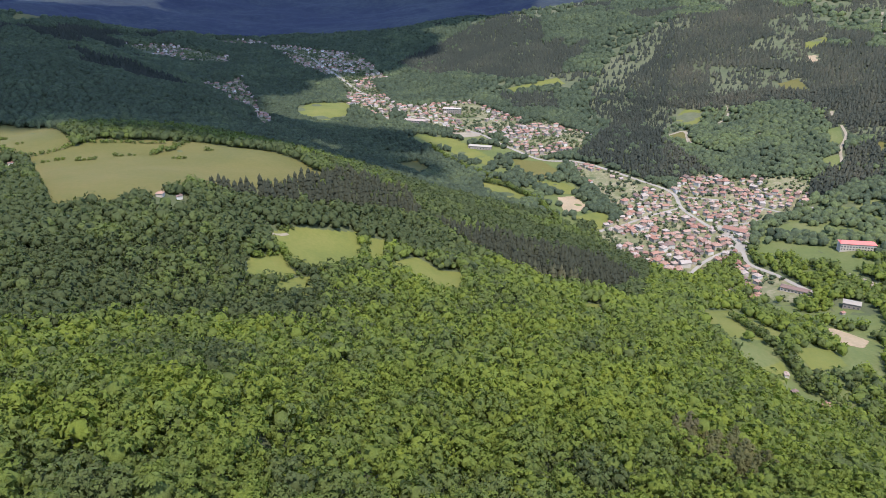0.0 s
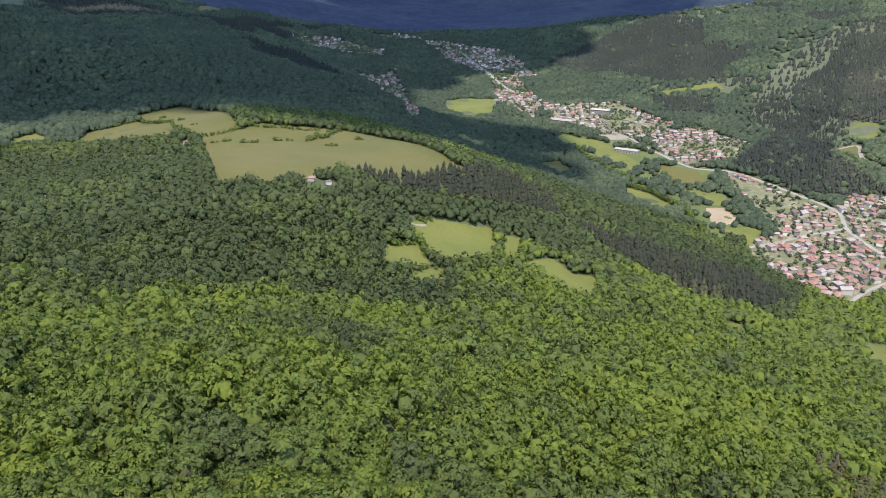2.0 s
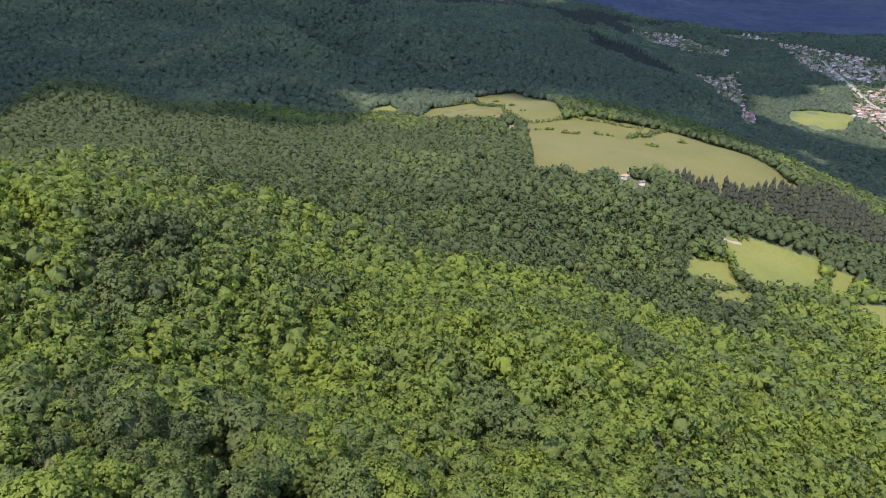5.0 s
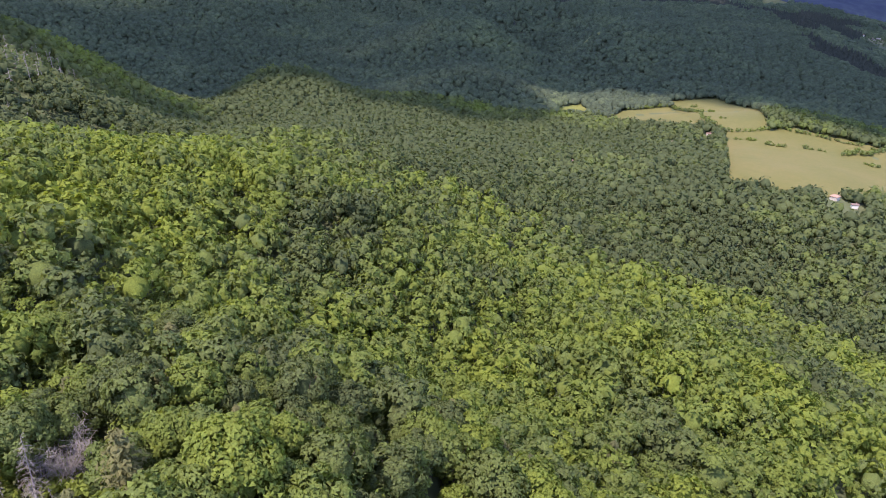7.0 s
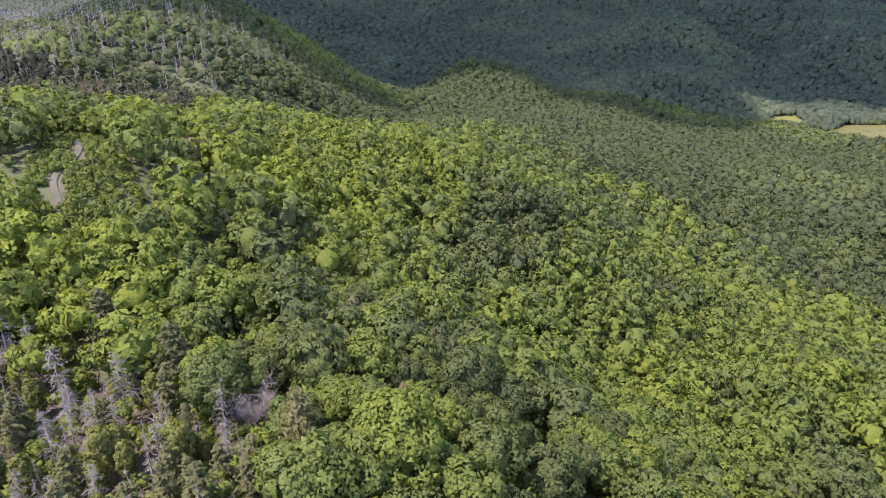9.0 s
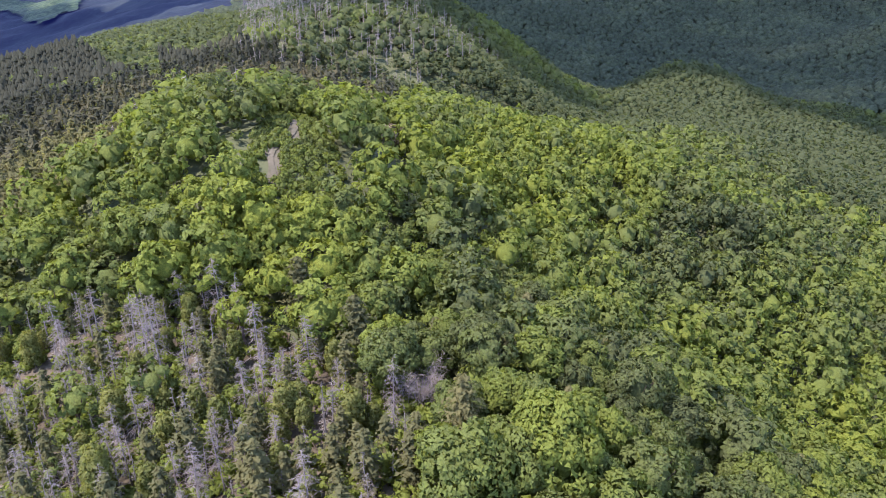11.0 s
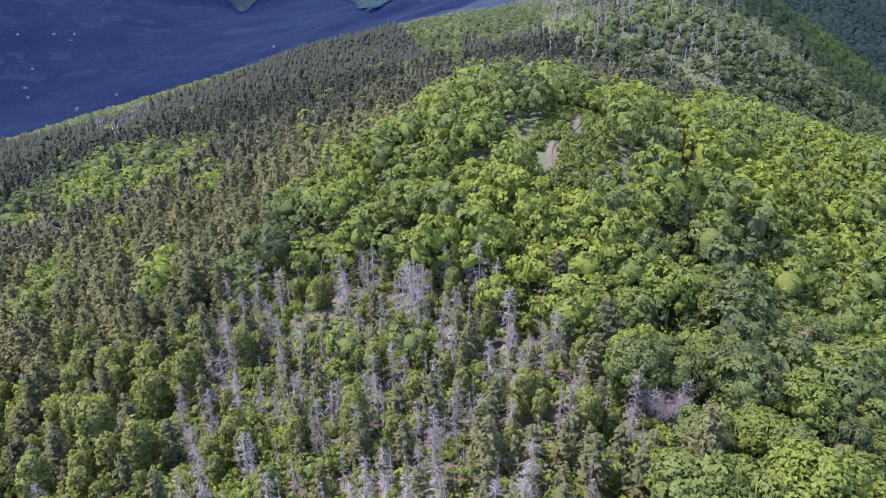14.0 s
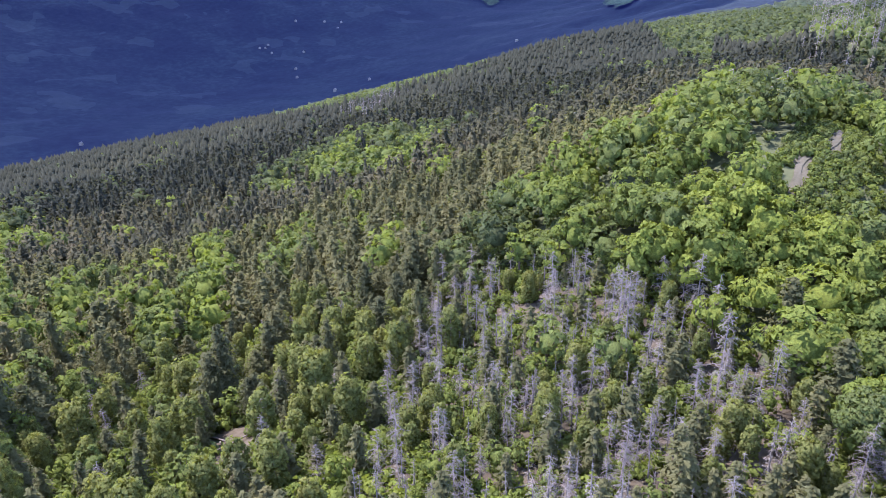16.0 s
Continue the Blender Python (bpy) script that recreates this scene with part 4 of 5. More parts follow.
# inner and outer reach, spacing of broadleaf trees and of pines, size of a leaf clump
BANDS = [(60, 160, 6.2, 4.6, 0.52), (160, 280, 6.0, 4.6, 0.75), (280, 480, 5.8, 4.6, 1.15), (480, 850, 5.3, 4.7, 1.8), (850, 1500, 6.2, 5.0, 0), (1500, 2700, 9.6, 7.0, 0)]
BROAD_LABELS = ["fresh green broadleaf tree with a rounded crown", "dull olive broadleaf tree with a dense crown", "yellow-green broadleaf tree in young leaf", "dark green broadleaf tree with a lumpy crown"]
for b, (r0, r1, spacing, pine_spacing, clump) in enumerate(BANDS):
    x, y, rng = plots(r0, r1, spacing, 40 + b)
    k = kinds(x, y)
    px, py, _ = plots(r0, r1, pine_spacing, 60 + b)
    p = kinds(px, py) == 1
    x, y, k = np.concatenate([x[k != 1], px[p]]), np.concatenate([y[k != 1], py[p]]), np.concatenate([k[k != 1], np.ones(int(p.sum()), int)])
    grow, pine_grow = spacing / 6.2 * (1.0 if b < 3 else 1.05), pine_spacing / 4.6
    z = height(x, y) - 0.3
    scale = np.where(k == 0, np.clip(np.exp(rng.normal(size=len(x)) * (0.28, 0.30, 0.28, 0.25, 0.2, 0.16)[b]), 0.55, (1.4, 1.45, 1.4, 1.3, 1.3, 1.3)[b]), np.clip(rng.normal(size=len(x)) * 0.2 + 0.93, 0.5, 1.4))
    turn, tint = rng.uniform(0, 6.283, len(x)), rng.uniform(0, 1, len(x))
    bearing = np.degrees(np.arctan2(-x, y))
    # woods past the near slope: darker tint, partly shade put into colour
    shaded_wood = (np.hypot(x, y) > 375 + 60 * (fbm(x / 40, y / 40, 2) - 0.5)) & ((bearing > 11) | ((np.hypot(x, y) > 540) & (bearing > -18)))
    tint = np.where(shaded_wood, tint * 0.6 - 0.58 + 1.0 * (fbm(x / 130 + 3, y / 130, 2) - 0.5), tint)
    sunny = sum(np.exp(-((x - a) ** 2 + (y - c) ** 2) / w ** 2) for a, c, w in SUNLIT_TINT)
    tint = np.where(shaded_wood, tint + np.clip(sunny, 0, 1) * 0.22, tint) + 0.3 * np.clip(sum(np.exp(-((x - a) ** 2 + (y - c) ** 2) / w ** 2) for a, c, w in BRIGHT_GROVES), 0, 1) - 0.8 * np.clip(sum(np.exp(-((x - a) ** 2 + (y - c) ** 2) / w ** 2) for a, c, w in SHADED_RAVINE_WOODS + DARK_AND_SHADED_GROVES), 0, 1)
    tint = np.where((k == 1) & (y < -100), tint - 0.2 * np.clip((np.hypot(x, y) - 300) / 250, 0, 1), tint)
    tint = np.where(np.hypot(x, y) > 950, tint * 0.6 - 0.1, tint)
    rest = np.ones(len(x), bool)
    if b == 0:
        # the trees nearest to the hovering point stand as things of their own
        order = np.argsort(np.hypot(x, y))
        for kind, count in ((0, NEAR), (1, 160)):
            mine = [i for i in order if k[i] == kind][:count]
            rest[mine] = False
            masters = []
            for q in range(12 if kind == 0 else 7):
                g = np.random.default_rng(300 + 20 * kind + q)
                if kind == 0:
                    tall, radius = g.uniform(9.5, 12.5), g.uniform(3.3, 4.5)
                    tone = (q * 5 % 12) / 11
                    pieces = [("trunk", broadleaf_wood(g, tall, radius), BARK, None), ("crown", broadleaf_crown(g, 0.32, radius, tall, 30 + q % 3 * 4, 1.25, 2, g.uniform(0.9, 1.15)), LEAF, tone)]
                    masters.append(tree_thing("broadleaf_tree", pieces, BROAD_LABELS[1 if tone < 0.25 else 3 if tone < 0.45 else 0 if tone < 0.75 else 2], "tree", "broadleaf trees on the ridge"))
                else:
                    tall = g.uniform(11, 14.5)
                    pieces = [("trunk", pine_wood(g, tall), BARK, None), ("crown", pine_crown(g, 0.36, g.uniform(2.7, 3.5), tall, 0.15, 1.2, 5), PINE, (q * 3 % 7) / 6)]
                    masters.append(tree_thing("pine_tree", pieces, "dark green pine tree with drooping needle sprays", "tree", "pine trees on the ridge"))
            for n, i in enumerate(mine):
                m = Matrix.LocRotScale((x[i], y[i], z[i]), Euler((0, 0, turn[i])), None)
                ob = masters[n % len(masters)]
                if n < len(masters):
                    ob.matrix_basis = m
                else:
                    ob = copy_thing(ob, m)
                ob.scale = (scale[i], scale[i], scale[i] * (0.82 + 0.4 * tint[i]))
    for kind, name, mat, label in ((0, "broadleaf_forest", LEAF, "dense fresh green broadleaf forest canopy in spring leaf"), (1, "pine_forest", PINE, "dense dark green pine plantation on the hillside"), (2, "dead_pine_forest", DEADWOOD, "grove of grey dead pines among green undergrowth")):
        s = (k == kind) & rest
        m = int(s.sum())
        if not m or (kind == 2 and b == 0):
            continue
        if kind == 0:
            lobes, dense, detail = ((18, 1.1, 1), (12, 0.95, 1), (6, 0.65, 1), (0, 0.34, 1), (0, 0, 1), (0, 0, 1))[b]
            temps = [broadleaf_crown(np.random.default_rng(700 + 10 * b + q), clump, (4.4 + 0.12 * (q % 5)) * grow, (10.5, 10.5, 9.5, 8.5, 8.5, 9.5)[b] + 0.3 * (q % 4), lobes, dense, detail, 0.9 + 0.04 * (q % 5)) for q in range(10)]
        elif kind == 1:
            temps = [pine_crown(np.random.default_rng(800 + 10 * b + q), (0.48, 0.66, 1.05, 0, 0, 0)[b], (3.2 if b < 3 else 2.2 if b < 4 else 2.4) * (1 + 0.06 * (q % 4)) * pine_grow, (11.0, 11.0, 11.0, 12.0, 11.0, 11.0)[b] + 0.5 * (q % 3), 0.1, (0.8, 0.62, 0.5, 0, 0, 0)[b], (5, 4, 3, 3, 2, 1)[b], (7, 7, 6, 6, 5, 5)[b]) for q in range(8)]
        else:
            temps = [np.concatenate([limb((0, 0, 0), (0, 0, 13), 0.25, 0.08, 3, 0, 1)] + [limb((0, 0, h), (1.8 * math.cos(h * 2.4 + q), 1.8 * math.sin(h * 2.4 + q), h - 0.6), 0.16, 0.06, 3, 0.2, 1) for h in np.linspace(4, 12.5, 10)]) for q in range(4)]
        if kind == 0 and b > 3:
            mat = HAZED_LEAF
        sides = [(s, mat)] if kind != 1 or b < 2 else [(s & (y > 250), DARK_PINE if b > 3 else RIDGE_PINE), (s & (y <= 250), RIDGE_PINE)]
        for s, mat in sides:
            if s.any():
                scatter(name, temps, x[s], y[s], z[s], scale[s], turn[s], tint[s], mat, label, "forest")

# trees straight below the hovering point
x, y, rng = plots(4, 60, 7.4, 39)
s = (kinds(x, y) < 2) | (kinds(x, y) == 3)
x, y = x[s], y[s]
grown, turn, tint = rng.uniform(0.7, 1.2, len(x)), rng.uniform(0, 6.283, len(x)), rng.uniform(0, 1, len(x))
for s, clump in ((np.hypot(x, y) < 24, 0.3), (np.hypot(x, y) >= 24, 0.75)):
    temps = [broadleaf_crown(np.random.default_rng(690 + q), clump, 4.6, 11.0, 18, 1.2) for q in range(6)]
    scatter("broadleaf_forest", temps, x[s], y[s], height(x[s], y[s]) - 0.3, grown[s], turn[s], tint[s], LEAF, "fresh green broadleaf trees on the ridge", "forest")

# young growth that fills the gaps between the crowns
for b, (r0, r1, spacing, clump) in enumerate(((60, 160, 6.6, 0.6), (160, 300, 7.0, 1.0))):
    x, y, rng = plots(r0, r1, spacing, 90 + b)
    s = (kinds(x, y) == 0) | ((kinds(x, y) == 1) & (rng.uniform(0, 1, len(x)) < 0.06))
    x, y = x[s], y[s]
    temps = [broadleaf_crown(np.random.default_rng(760 + 10 * b + q), clump, 2.6, 6.2, 0, 0.95) for q in range(6)]
    scatter("forest_undergrowth", temps, x, y, height(x, y) - 0.3, rng.uniform(0.6, 1.25, len(x)), rng.uniform(0, 6.283, len(x)), rng.uniform(0.2, 0.8, len(x)), LEAF, "low green young growth under the forest canopy", "undergrowth")

# ================= the clearing of dead pines on the ridge =================
drape("clearing_floor", DEAD_ZONE, LITTER, "bare brown ground with dry litter under the dead pines", "ground", 0.25, 3.0)
drape("gap_floor", [(-61, -103), (-64, -91), (-54, -76), (-46, -77), (-49, -88)], LITTER, "bare brown ground with dry litter in a gap", "ground", 0.25, 3.0)
rng = np.random.default_rng(9)
dead_masters = []
for q in range(7):
    g = np.random.default_rng(60 + q)
    wood, twigs = dead_pine(g, g.uniform(11, 14), 78, 3.1)
    dead_masters.append(tree_thing("dead_pine", [("trunk", wood, DEADWOOD, None), ("bare_crown", twigs, DEADWOOD, None)], "leafless grey dead pine with drooping bare branches", "dead tree", "dead pines in the clearing"))
pole_masters = []
for q in range(4):
    g = np.random.default_rng(70 + q)
    wood, twigs = dead_pine(g, g.uniform(7, 10.5), 30, 1.3)
    pole_masters.append(tree_thing("bare_tree", [("trunk", wood, DEADWOOD, None), ("bare_crown", twigs, DEADWOOD, None)], "thin bare grey stem with short broken twigs", "dead tree", "bare stems in the clearing"))
birch_masters = []
for q in range(4):
    g = np.random.default_rng(80 + q)
    tall = g.uniform(9, 12.5)
    birch_masters.append(tree_thing("birch_tree", [("trunk", limb((0, 0, -0.5), (0, 0, tall * 0.9), 0.14, 0.03, 6, 0, 3), DEADWOOD, None), ("crown", birch_crown(g, 0.44, g.uniform(2.4, 3.2), tall), BIRCH_LEAF, 0.3 + 0.15 * q)], "yellow-green birch with fine hanging foliage", "tree", "birches in the clearing"))
sapling_masters = []
for q in range(4):
    g = np.random.default_rng(90 + q)
    sapling_masters.append(tree_thing("young_pine", [("trunk", pine_wood(g, 8.5), BARK, None), ("crown", pine_crown(g, 0.42, 1.9, 8.5, 0.1, 1.2, 5), PINE, 0.1 + 0.13 * q)], "young olive-green pine among the dead trunks", "tree", "young pines in the clearing"))
young_masters = []
for q in range(4):
    g = np.random.default_rng(95 + q)
    young_masters.append(tree_thing("young_broadleaf_tree", [("trunk", broadleaf_wood(g, 6.5, 2.4), BARK, None), ("crown", broadleaf_crown(g, 0.42, 2.4, 6.5, 14, 1.25, 1, 1.05), LEAF, 0.5 + 0.15 * q)], "young bright green broadleaf tree among dead pines", "tree", "young broadleaf trees in the clearing"))
used = set()


def set_down(masters, q, x, y, s, lift=-0.2):
    m = Matrix.LocRotScale((x, y, float(height(x, y)) + lift), Euler((0, 0, (x * 7 + y * 3) % 6.283)), None)
    ob = masters[q % len(masters)]
    if ob.name in used:
        ob = copy_thing(ob, m)
    else:
        used.add(ob.name)
        ob.matrix_basis = m
    ob.scale = (s, s, s)
    return ob


xs, ys = [p[0] for p in DEAD_ZONE], [p[1] for p in DEAD_ZONE]
taken = []
GAPS = [(-110, -67), (-110, -62), (-51, -84), (-55, -87), (-57, -94), (-47, -78)]
STANDING = (
    ([(-94, -71), (-81, -81), (-67, -80), (-89, -110), (-56, -81), (-85, -77), (-74, -92)], birch_masters, 1.0),
    ([(-116, -82), (-94, -50), (-114, -28), (-122, -64), (-96, -39), (-133, -62), (-104, -2), (-124, -74)], young_masters, 1.6),
    ([(-91, -6), (-74, -13), (-75, -9), (-77, -6), (-77, -2), (-76, 2), (-72, -15), (-66, -17), (-72, 1), (-68, -8)], sapling_masters, 0.95),
    ([(-113, -47), (-120, -33), (-102, -23), (-103, -15), (-107, -41), (-110, -44)], dead_masters, 1.1),
    ([(-82, -46), (-96, -60), (-95, -31), (-113, -60), (-89, -1), (-91, -40), (-119, -58), (-95, -16), (-93, -24), (-74, -45), (-88, -59), (-114, -88), (-105, -84), (-85, -30), (-84, -10), (-101, -68), (-81, -40), (-78, -61), (-78, -25), (-79, -17)], dead_masters, 0.78),
)
for places, masters, grown in STANDING:
    for n, (x, y) in enumerate(places):
        taken.append((x, y))
        set_down(masters, n, x, y, grown * (0.95 + 0.1 * (n % 3)))
n = 0
for _ in range(4000):
    x, y = rng.uniform(min(xs), max(xs)), rng.uniform(min(ys), max(ys))
    if not inside(np.array([x]), np.array([y]), DEAD_ZONE)[0] or any((x - a) ** 2 + (y - c) ** 2 < 2.9 ** 2 for a, c in taken) or any((x - a) ** 2 + (y - c) ** 2 < 3.0 ** 2 for a, c in GAPS + BARE_CROWNS):
        continue
    taken.append((x, y))
    u = rng.uniform()
    if u < 0.32:
        set_down(dead_masters, n, x, y, rng.uniform(0.5, 0.95))
    elif u < 0.52:
        set_down(birch_masters, n, x, y, rng.uniform(0.4, 0.75))
    elif u < 0.66:
        set_down(sapling_masters, n, x, y, rng.uniform(0.6, 1.3))
    else:
        set_down(young_masters, n, x, y, rng.uniform(0.45, 0.95))
    n += 1
    if n > 300:
        break
# birches, young pines and young growth on the slope below the clearing
n = 0
for _ in range(3000):
    x, y = rng.uniform(-112, -20), rng.uniform(-142, -52)
    if not inside(np.array([x]), np.array([y]), BIRCH_GROUND)[0] or inside(np.array([x]), np.array([y]), DEAD_ZONE)[0] or any((x - a) ** 2 + (y - c) ** 2 < 3.6 ** 2 for a, c in taken) or any((x - a) ** 2 + (y - c) ** 2 < 5.0 ** 2 for a, c in GAPS):
        continue
    taken.append((x, y))
    u = rng.uniform()
    if u < 0.36:
        set_down(birch_masters, n, x, y, rng.uniform(0.6, 1.0))
    elif u < 0.62:
        set_down(sapling_masters, n, x, y, rng.uniform(0.8, 1.35))
    elif u < 0.9:
        set_down(young_masters, n, x, y, rng.uniform(0.6, 1.2))
    else:
        set_down(dead_masters, n, x, y, rng.uniform(0.5, 0.8))
    n += 1
for n in range(240):
    x, y = rng.uniform(min(xs), max(xs)), rng.uniform(min(ys), max(ys))
    if inside(np.array([x]), np.array([y]), DEAD_ZONE)[0]:
        set_down(pole_masters, n, x, y, rng.uniform(0.6, 1.1))
# low bushes round the ridge trail
for n, (x, y) in enumerate([(-184, -20), (-177, -18), (-181, -28), (-171, -26), (-159, -31), (-159, -24), (-163, -19), (-162, -16), (-153, -21), (-152, -27), (-154, -17), (-169, -21), (-152, -24), (-164, -23)]):
    set_down(young_masters, n, x, y, 0.32 + 0.1 * (n % 3))
# undergrowth between the stems
n = 3800
x, y = rng.uniform(min(xs), max(xs), n), rng.uniform(min(ys), max(ys), n)
s = (inside(x, y, DEAD_ZONE) & (fbm(x / 14, y / 14, 2) > 0.25)) | (np.hypot(x + 86, y - 3) < 13)
for a, c in GAPS:
    s &= np.hypot(x - a, y - c) > 2.2
x, y = x[s], y[s]
temps = [broadleaf_crown(np.random.default_rng(500 + q), 0.42, 1.1, 2.1, 0, 0.95) for q in range(6)]
scatter("undergrowth", temps, x, y, height(x, y) - 0.2, rng.uniform(0.5, 1.3, len(x)), rng.uniform(0, 6.283, len(x)), rng.uniform(0.6, 1.25, len(x)), LEAF, "low bright green scrub and saplings between dead trunks", "undergrowth")
x, y = rng.uniform(-112, -20, 3600), rng.uniform(-142, -52, 3600)
s = inside(x, y, BIRCH_GROUND) & ~inside(x, y, DEAD_ZONE)
for a, c in GAPS:
    s &= np.hypot(x - a, y - c) > 4.0
scatter("undergrowth", temps, x[s], y[s], height(x[s], y[s]) - 0.2, rng.uniform(0.7, 1.6, int(s.sum())), x[s] % 6.283, rng.uniform(0.5, 1.1, int(s.sum())), LEAF, "bright green scrub under the birches", "undergrowth")
x, y = rng.uniform(-215, -140, 3600), rng.uniform(-50, 0, 3600)
s = inside(x, y, TRAIL_OPEN) & ~inside(x, y, [(-194, -27), (-196, -24), (-184, -23), (-174, -21), (-173, -24), (-184, -26)]) & ~inside(x, y, [(-170, -30), (-171, -26), (-159, -25), (-158, -28)]) & (fbm(x / 5, y / 5, 2) > 0.22)
scatter("undergrowth", temps, x[s], y[s], height(x[s], y[s]) - 0.2, rng.uniform(0.5, 1.2, int(s.sum())), x[s] % 6.283, rng.uniform(0.3, 1, int(s.sum())), LEAF, "low bright green scrub beside the ridge trail", "undergrowth")
# the largest trees beside the clearing
for n, (x, y) in enumerate(BIG_TREES):
    g = np.random.default_rng(440 + n)
    ob = tree_thing("broadleaf_tree", [("trunk", broadleaf_wood(g, 13.5, 5.4), BARK, None), ("crown", broadleaf_crown(g, 0.3, 5.4, 14.0, 40, 1.25, 2, 1.05), LEAF, (0.05, 0.1, 0.6)[n])], "large grey-green broadleaf tree with a broad feathery crown", "tree", "broadleaf trees on the ridge")
    ob.matrix_basis = Matrix.Translation((x, y, float(height(x, y)) - 0.3))
for n, (x, y) in enumerate(BIG_PINES):
    g = np.random.default_rng(450 + n)
    ob = tree_thing("pine_tree", [("trunk", pine_wood(g, 14.5), BARK, None), ("crown", pine_crown(g, 0.42, 4.3, 14.5, 0.15, 1.3, 6), PINE, 0.0)], "broad dark olive pine beside the dead trees", "tree", "pine trees on the ridge")
    ob.matrix_basis = Matrix.Translation((x, y, float(height(x, y)) - 0.3))
# fallen stems
for q in range(26):
    x, y = rng.uniform(min(xs), max(xs)), rng.uniform(min(ys), max(ys))
    if not inside(np.array([x]), np.array([y]), DEAD_ZONE)[0]:
        continue
    a, l = rng.uniform(0, 6.283), rng.uniform(5, 11)
    x2, y2 = x + l * math.cos(a), y + l * math.sin(a)
    t = limb((x, y, float(height(x, y)) + 0.5), (x2, y2, float(height(x2, y2)) + rng.uniform(0.5, 2.0)), 0.14, 0.05, 6, 0, 3)
    tagged(new("fallen_log", tri_mesh("fallen_log", t, DEADWOOD)), "pale barkless fallen pine trunk on the ground", "log", "fallen logs")

for (xa, ya), (xb, yb) in zip([(-56, -98), (-55, -93), (-60, -90), (-67, -74), (-104, -68), (-66, -68)], [(-54, -84), (-52, -83), (-51, -88), (-63, -63), (-109, -62), (-56, -63)]):
    t = limb((xa, ya, float(height(xa, ya)) + 0.6), (xb, yb, float(height(xb, yb)) + 1.6), 0.16, 0.06, 6, 0, 3)
    tagged(new("fallen_log", tri_mesh("fallen_log", t, DEADWOOD)), "long pale barkless pine trunk leaning on the undergrowth", "log", "fallen logs")
# leafless and brown bushes at the edge of the clearing
for n, (x, y) in enumerate(BARE_CROWNS + [(-263, -94)]):
    t = dead_bush(np.random.default_rng(990 + n), 4.6 - 1.8 * n, 7.5 - 2 * n, 1500)
    ob = tree_thing("bare_tree", [("bare_crown", t, DEADWOOD, None)], "wide leafless grey tree with a haze of fine twigs", "dead tree", "leafless trees")
    ob.matrix_basis = Matrix.Translation((x, y, float(height(x, y)) - 0.2))
for n, (x, y) in enumerate(BROWN_TREES):
    g = np.random.default_rng(970 + n)
    ob = tree_thing("brown_tree", [("trunk", broadleaf_wood(g, 7.0, 3.2), BARK, None), ("crown", broadleaf_crown(g, 0.4, 4.2, 8.0, 18, 1.0), BROWN_LEAF, 0.5)], "brown twiggy tree still without leaves", "tree", "leafless trees")
    ob.matrix_basis = Matrix.Translation((x, y, float(height(x, y)) - 0.2))

# ================= houses =================


def box(bm, x0, y0, z0, x1, y1, z1):
    v = [bm.verts.new(p) for p in ((x0, y0, z0), (x1, y0, z0), (x1, y1, z0), (x0, y1, z0), (x0, y0, z1), (x1, y0, z1), (x1, y1, z1), (x0, y1, z1))]
    for f in ((3, 2, 1, 0), (4, 5, 6, 7), (0, 1, 5, 4), (1, 2, 6, 5), (2, 3, 7, 6), (3, 0, 4, 7)):
        bm.faces.new([v[i] for i in f])


def hip_roof(bm, w, d, z, rise, over=0.5, hip=0.3):
    x, y = w / 2 + over, d / 2 + over
    t = x - hip * y * 2 if hip else x
    lo = [bm.verts.new(p) for p in ((-x, -y, z), (x, -y, z), (x, y, z), (-x, y, z))]
    ed = [bm.verts.new((p.co.x, p.co.y, z + 0.25)) for p in lo]
    a, b = bm.verts.new((-t, 0, z + rise)), bm.verts.new((t, 0, z + rise))
    bm.faces.new(lo[::-1])
    for i in range(4):
        bm.faces.new((lo[i], lo[(i + 1) % 4], ed[(i + 1) % 4], ed[i]))
    bm.faces.new((ed[0], ed[1], b, a))
    bm.faces.new((ed[2], ed[3], a, b))
    bm.faces.new((ed[1], ed[2], b))
    bm.faces.new((ed[3], ed[0], a))


def house(w, d, storeys, hip, label):
    h = 2.8 * storeys
    ob = tagged(new("house"), label, "house", group="village houses")
    bm = bmesh.new()
    box(bm, -w / 2, -d / 2, -2.0, w / 2, d / 2, h)
    part("wall", bm, WALL, ob)
    bm = bmesh.new()
    hip_roof(bm, w, d, h, d * 0.3, 0.6, hip)
    roof = part("roof", bm, ROOF, ob, "red clay tile roof")
    bm = bmesh.new()
    box(bm, w * 0.2, d * 0.1, h + d * 0.1, w * 0.2 + 0.7, d * 0.1 + 0.7, h + d * 0.3 + 0.9)
    part("chimney", bm, CHIMNEY, roof)
    return ob


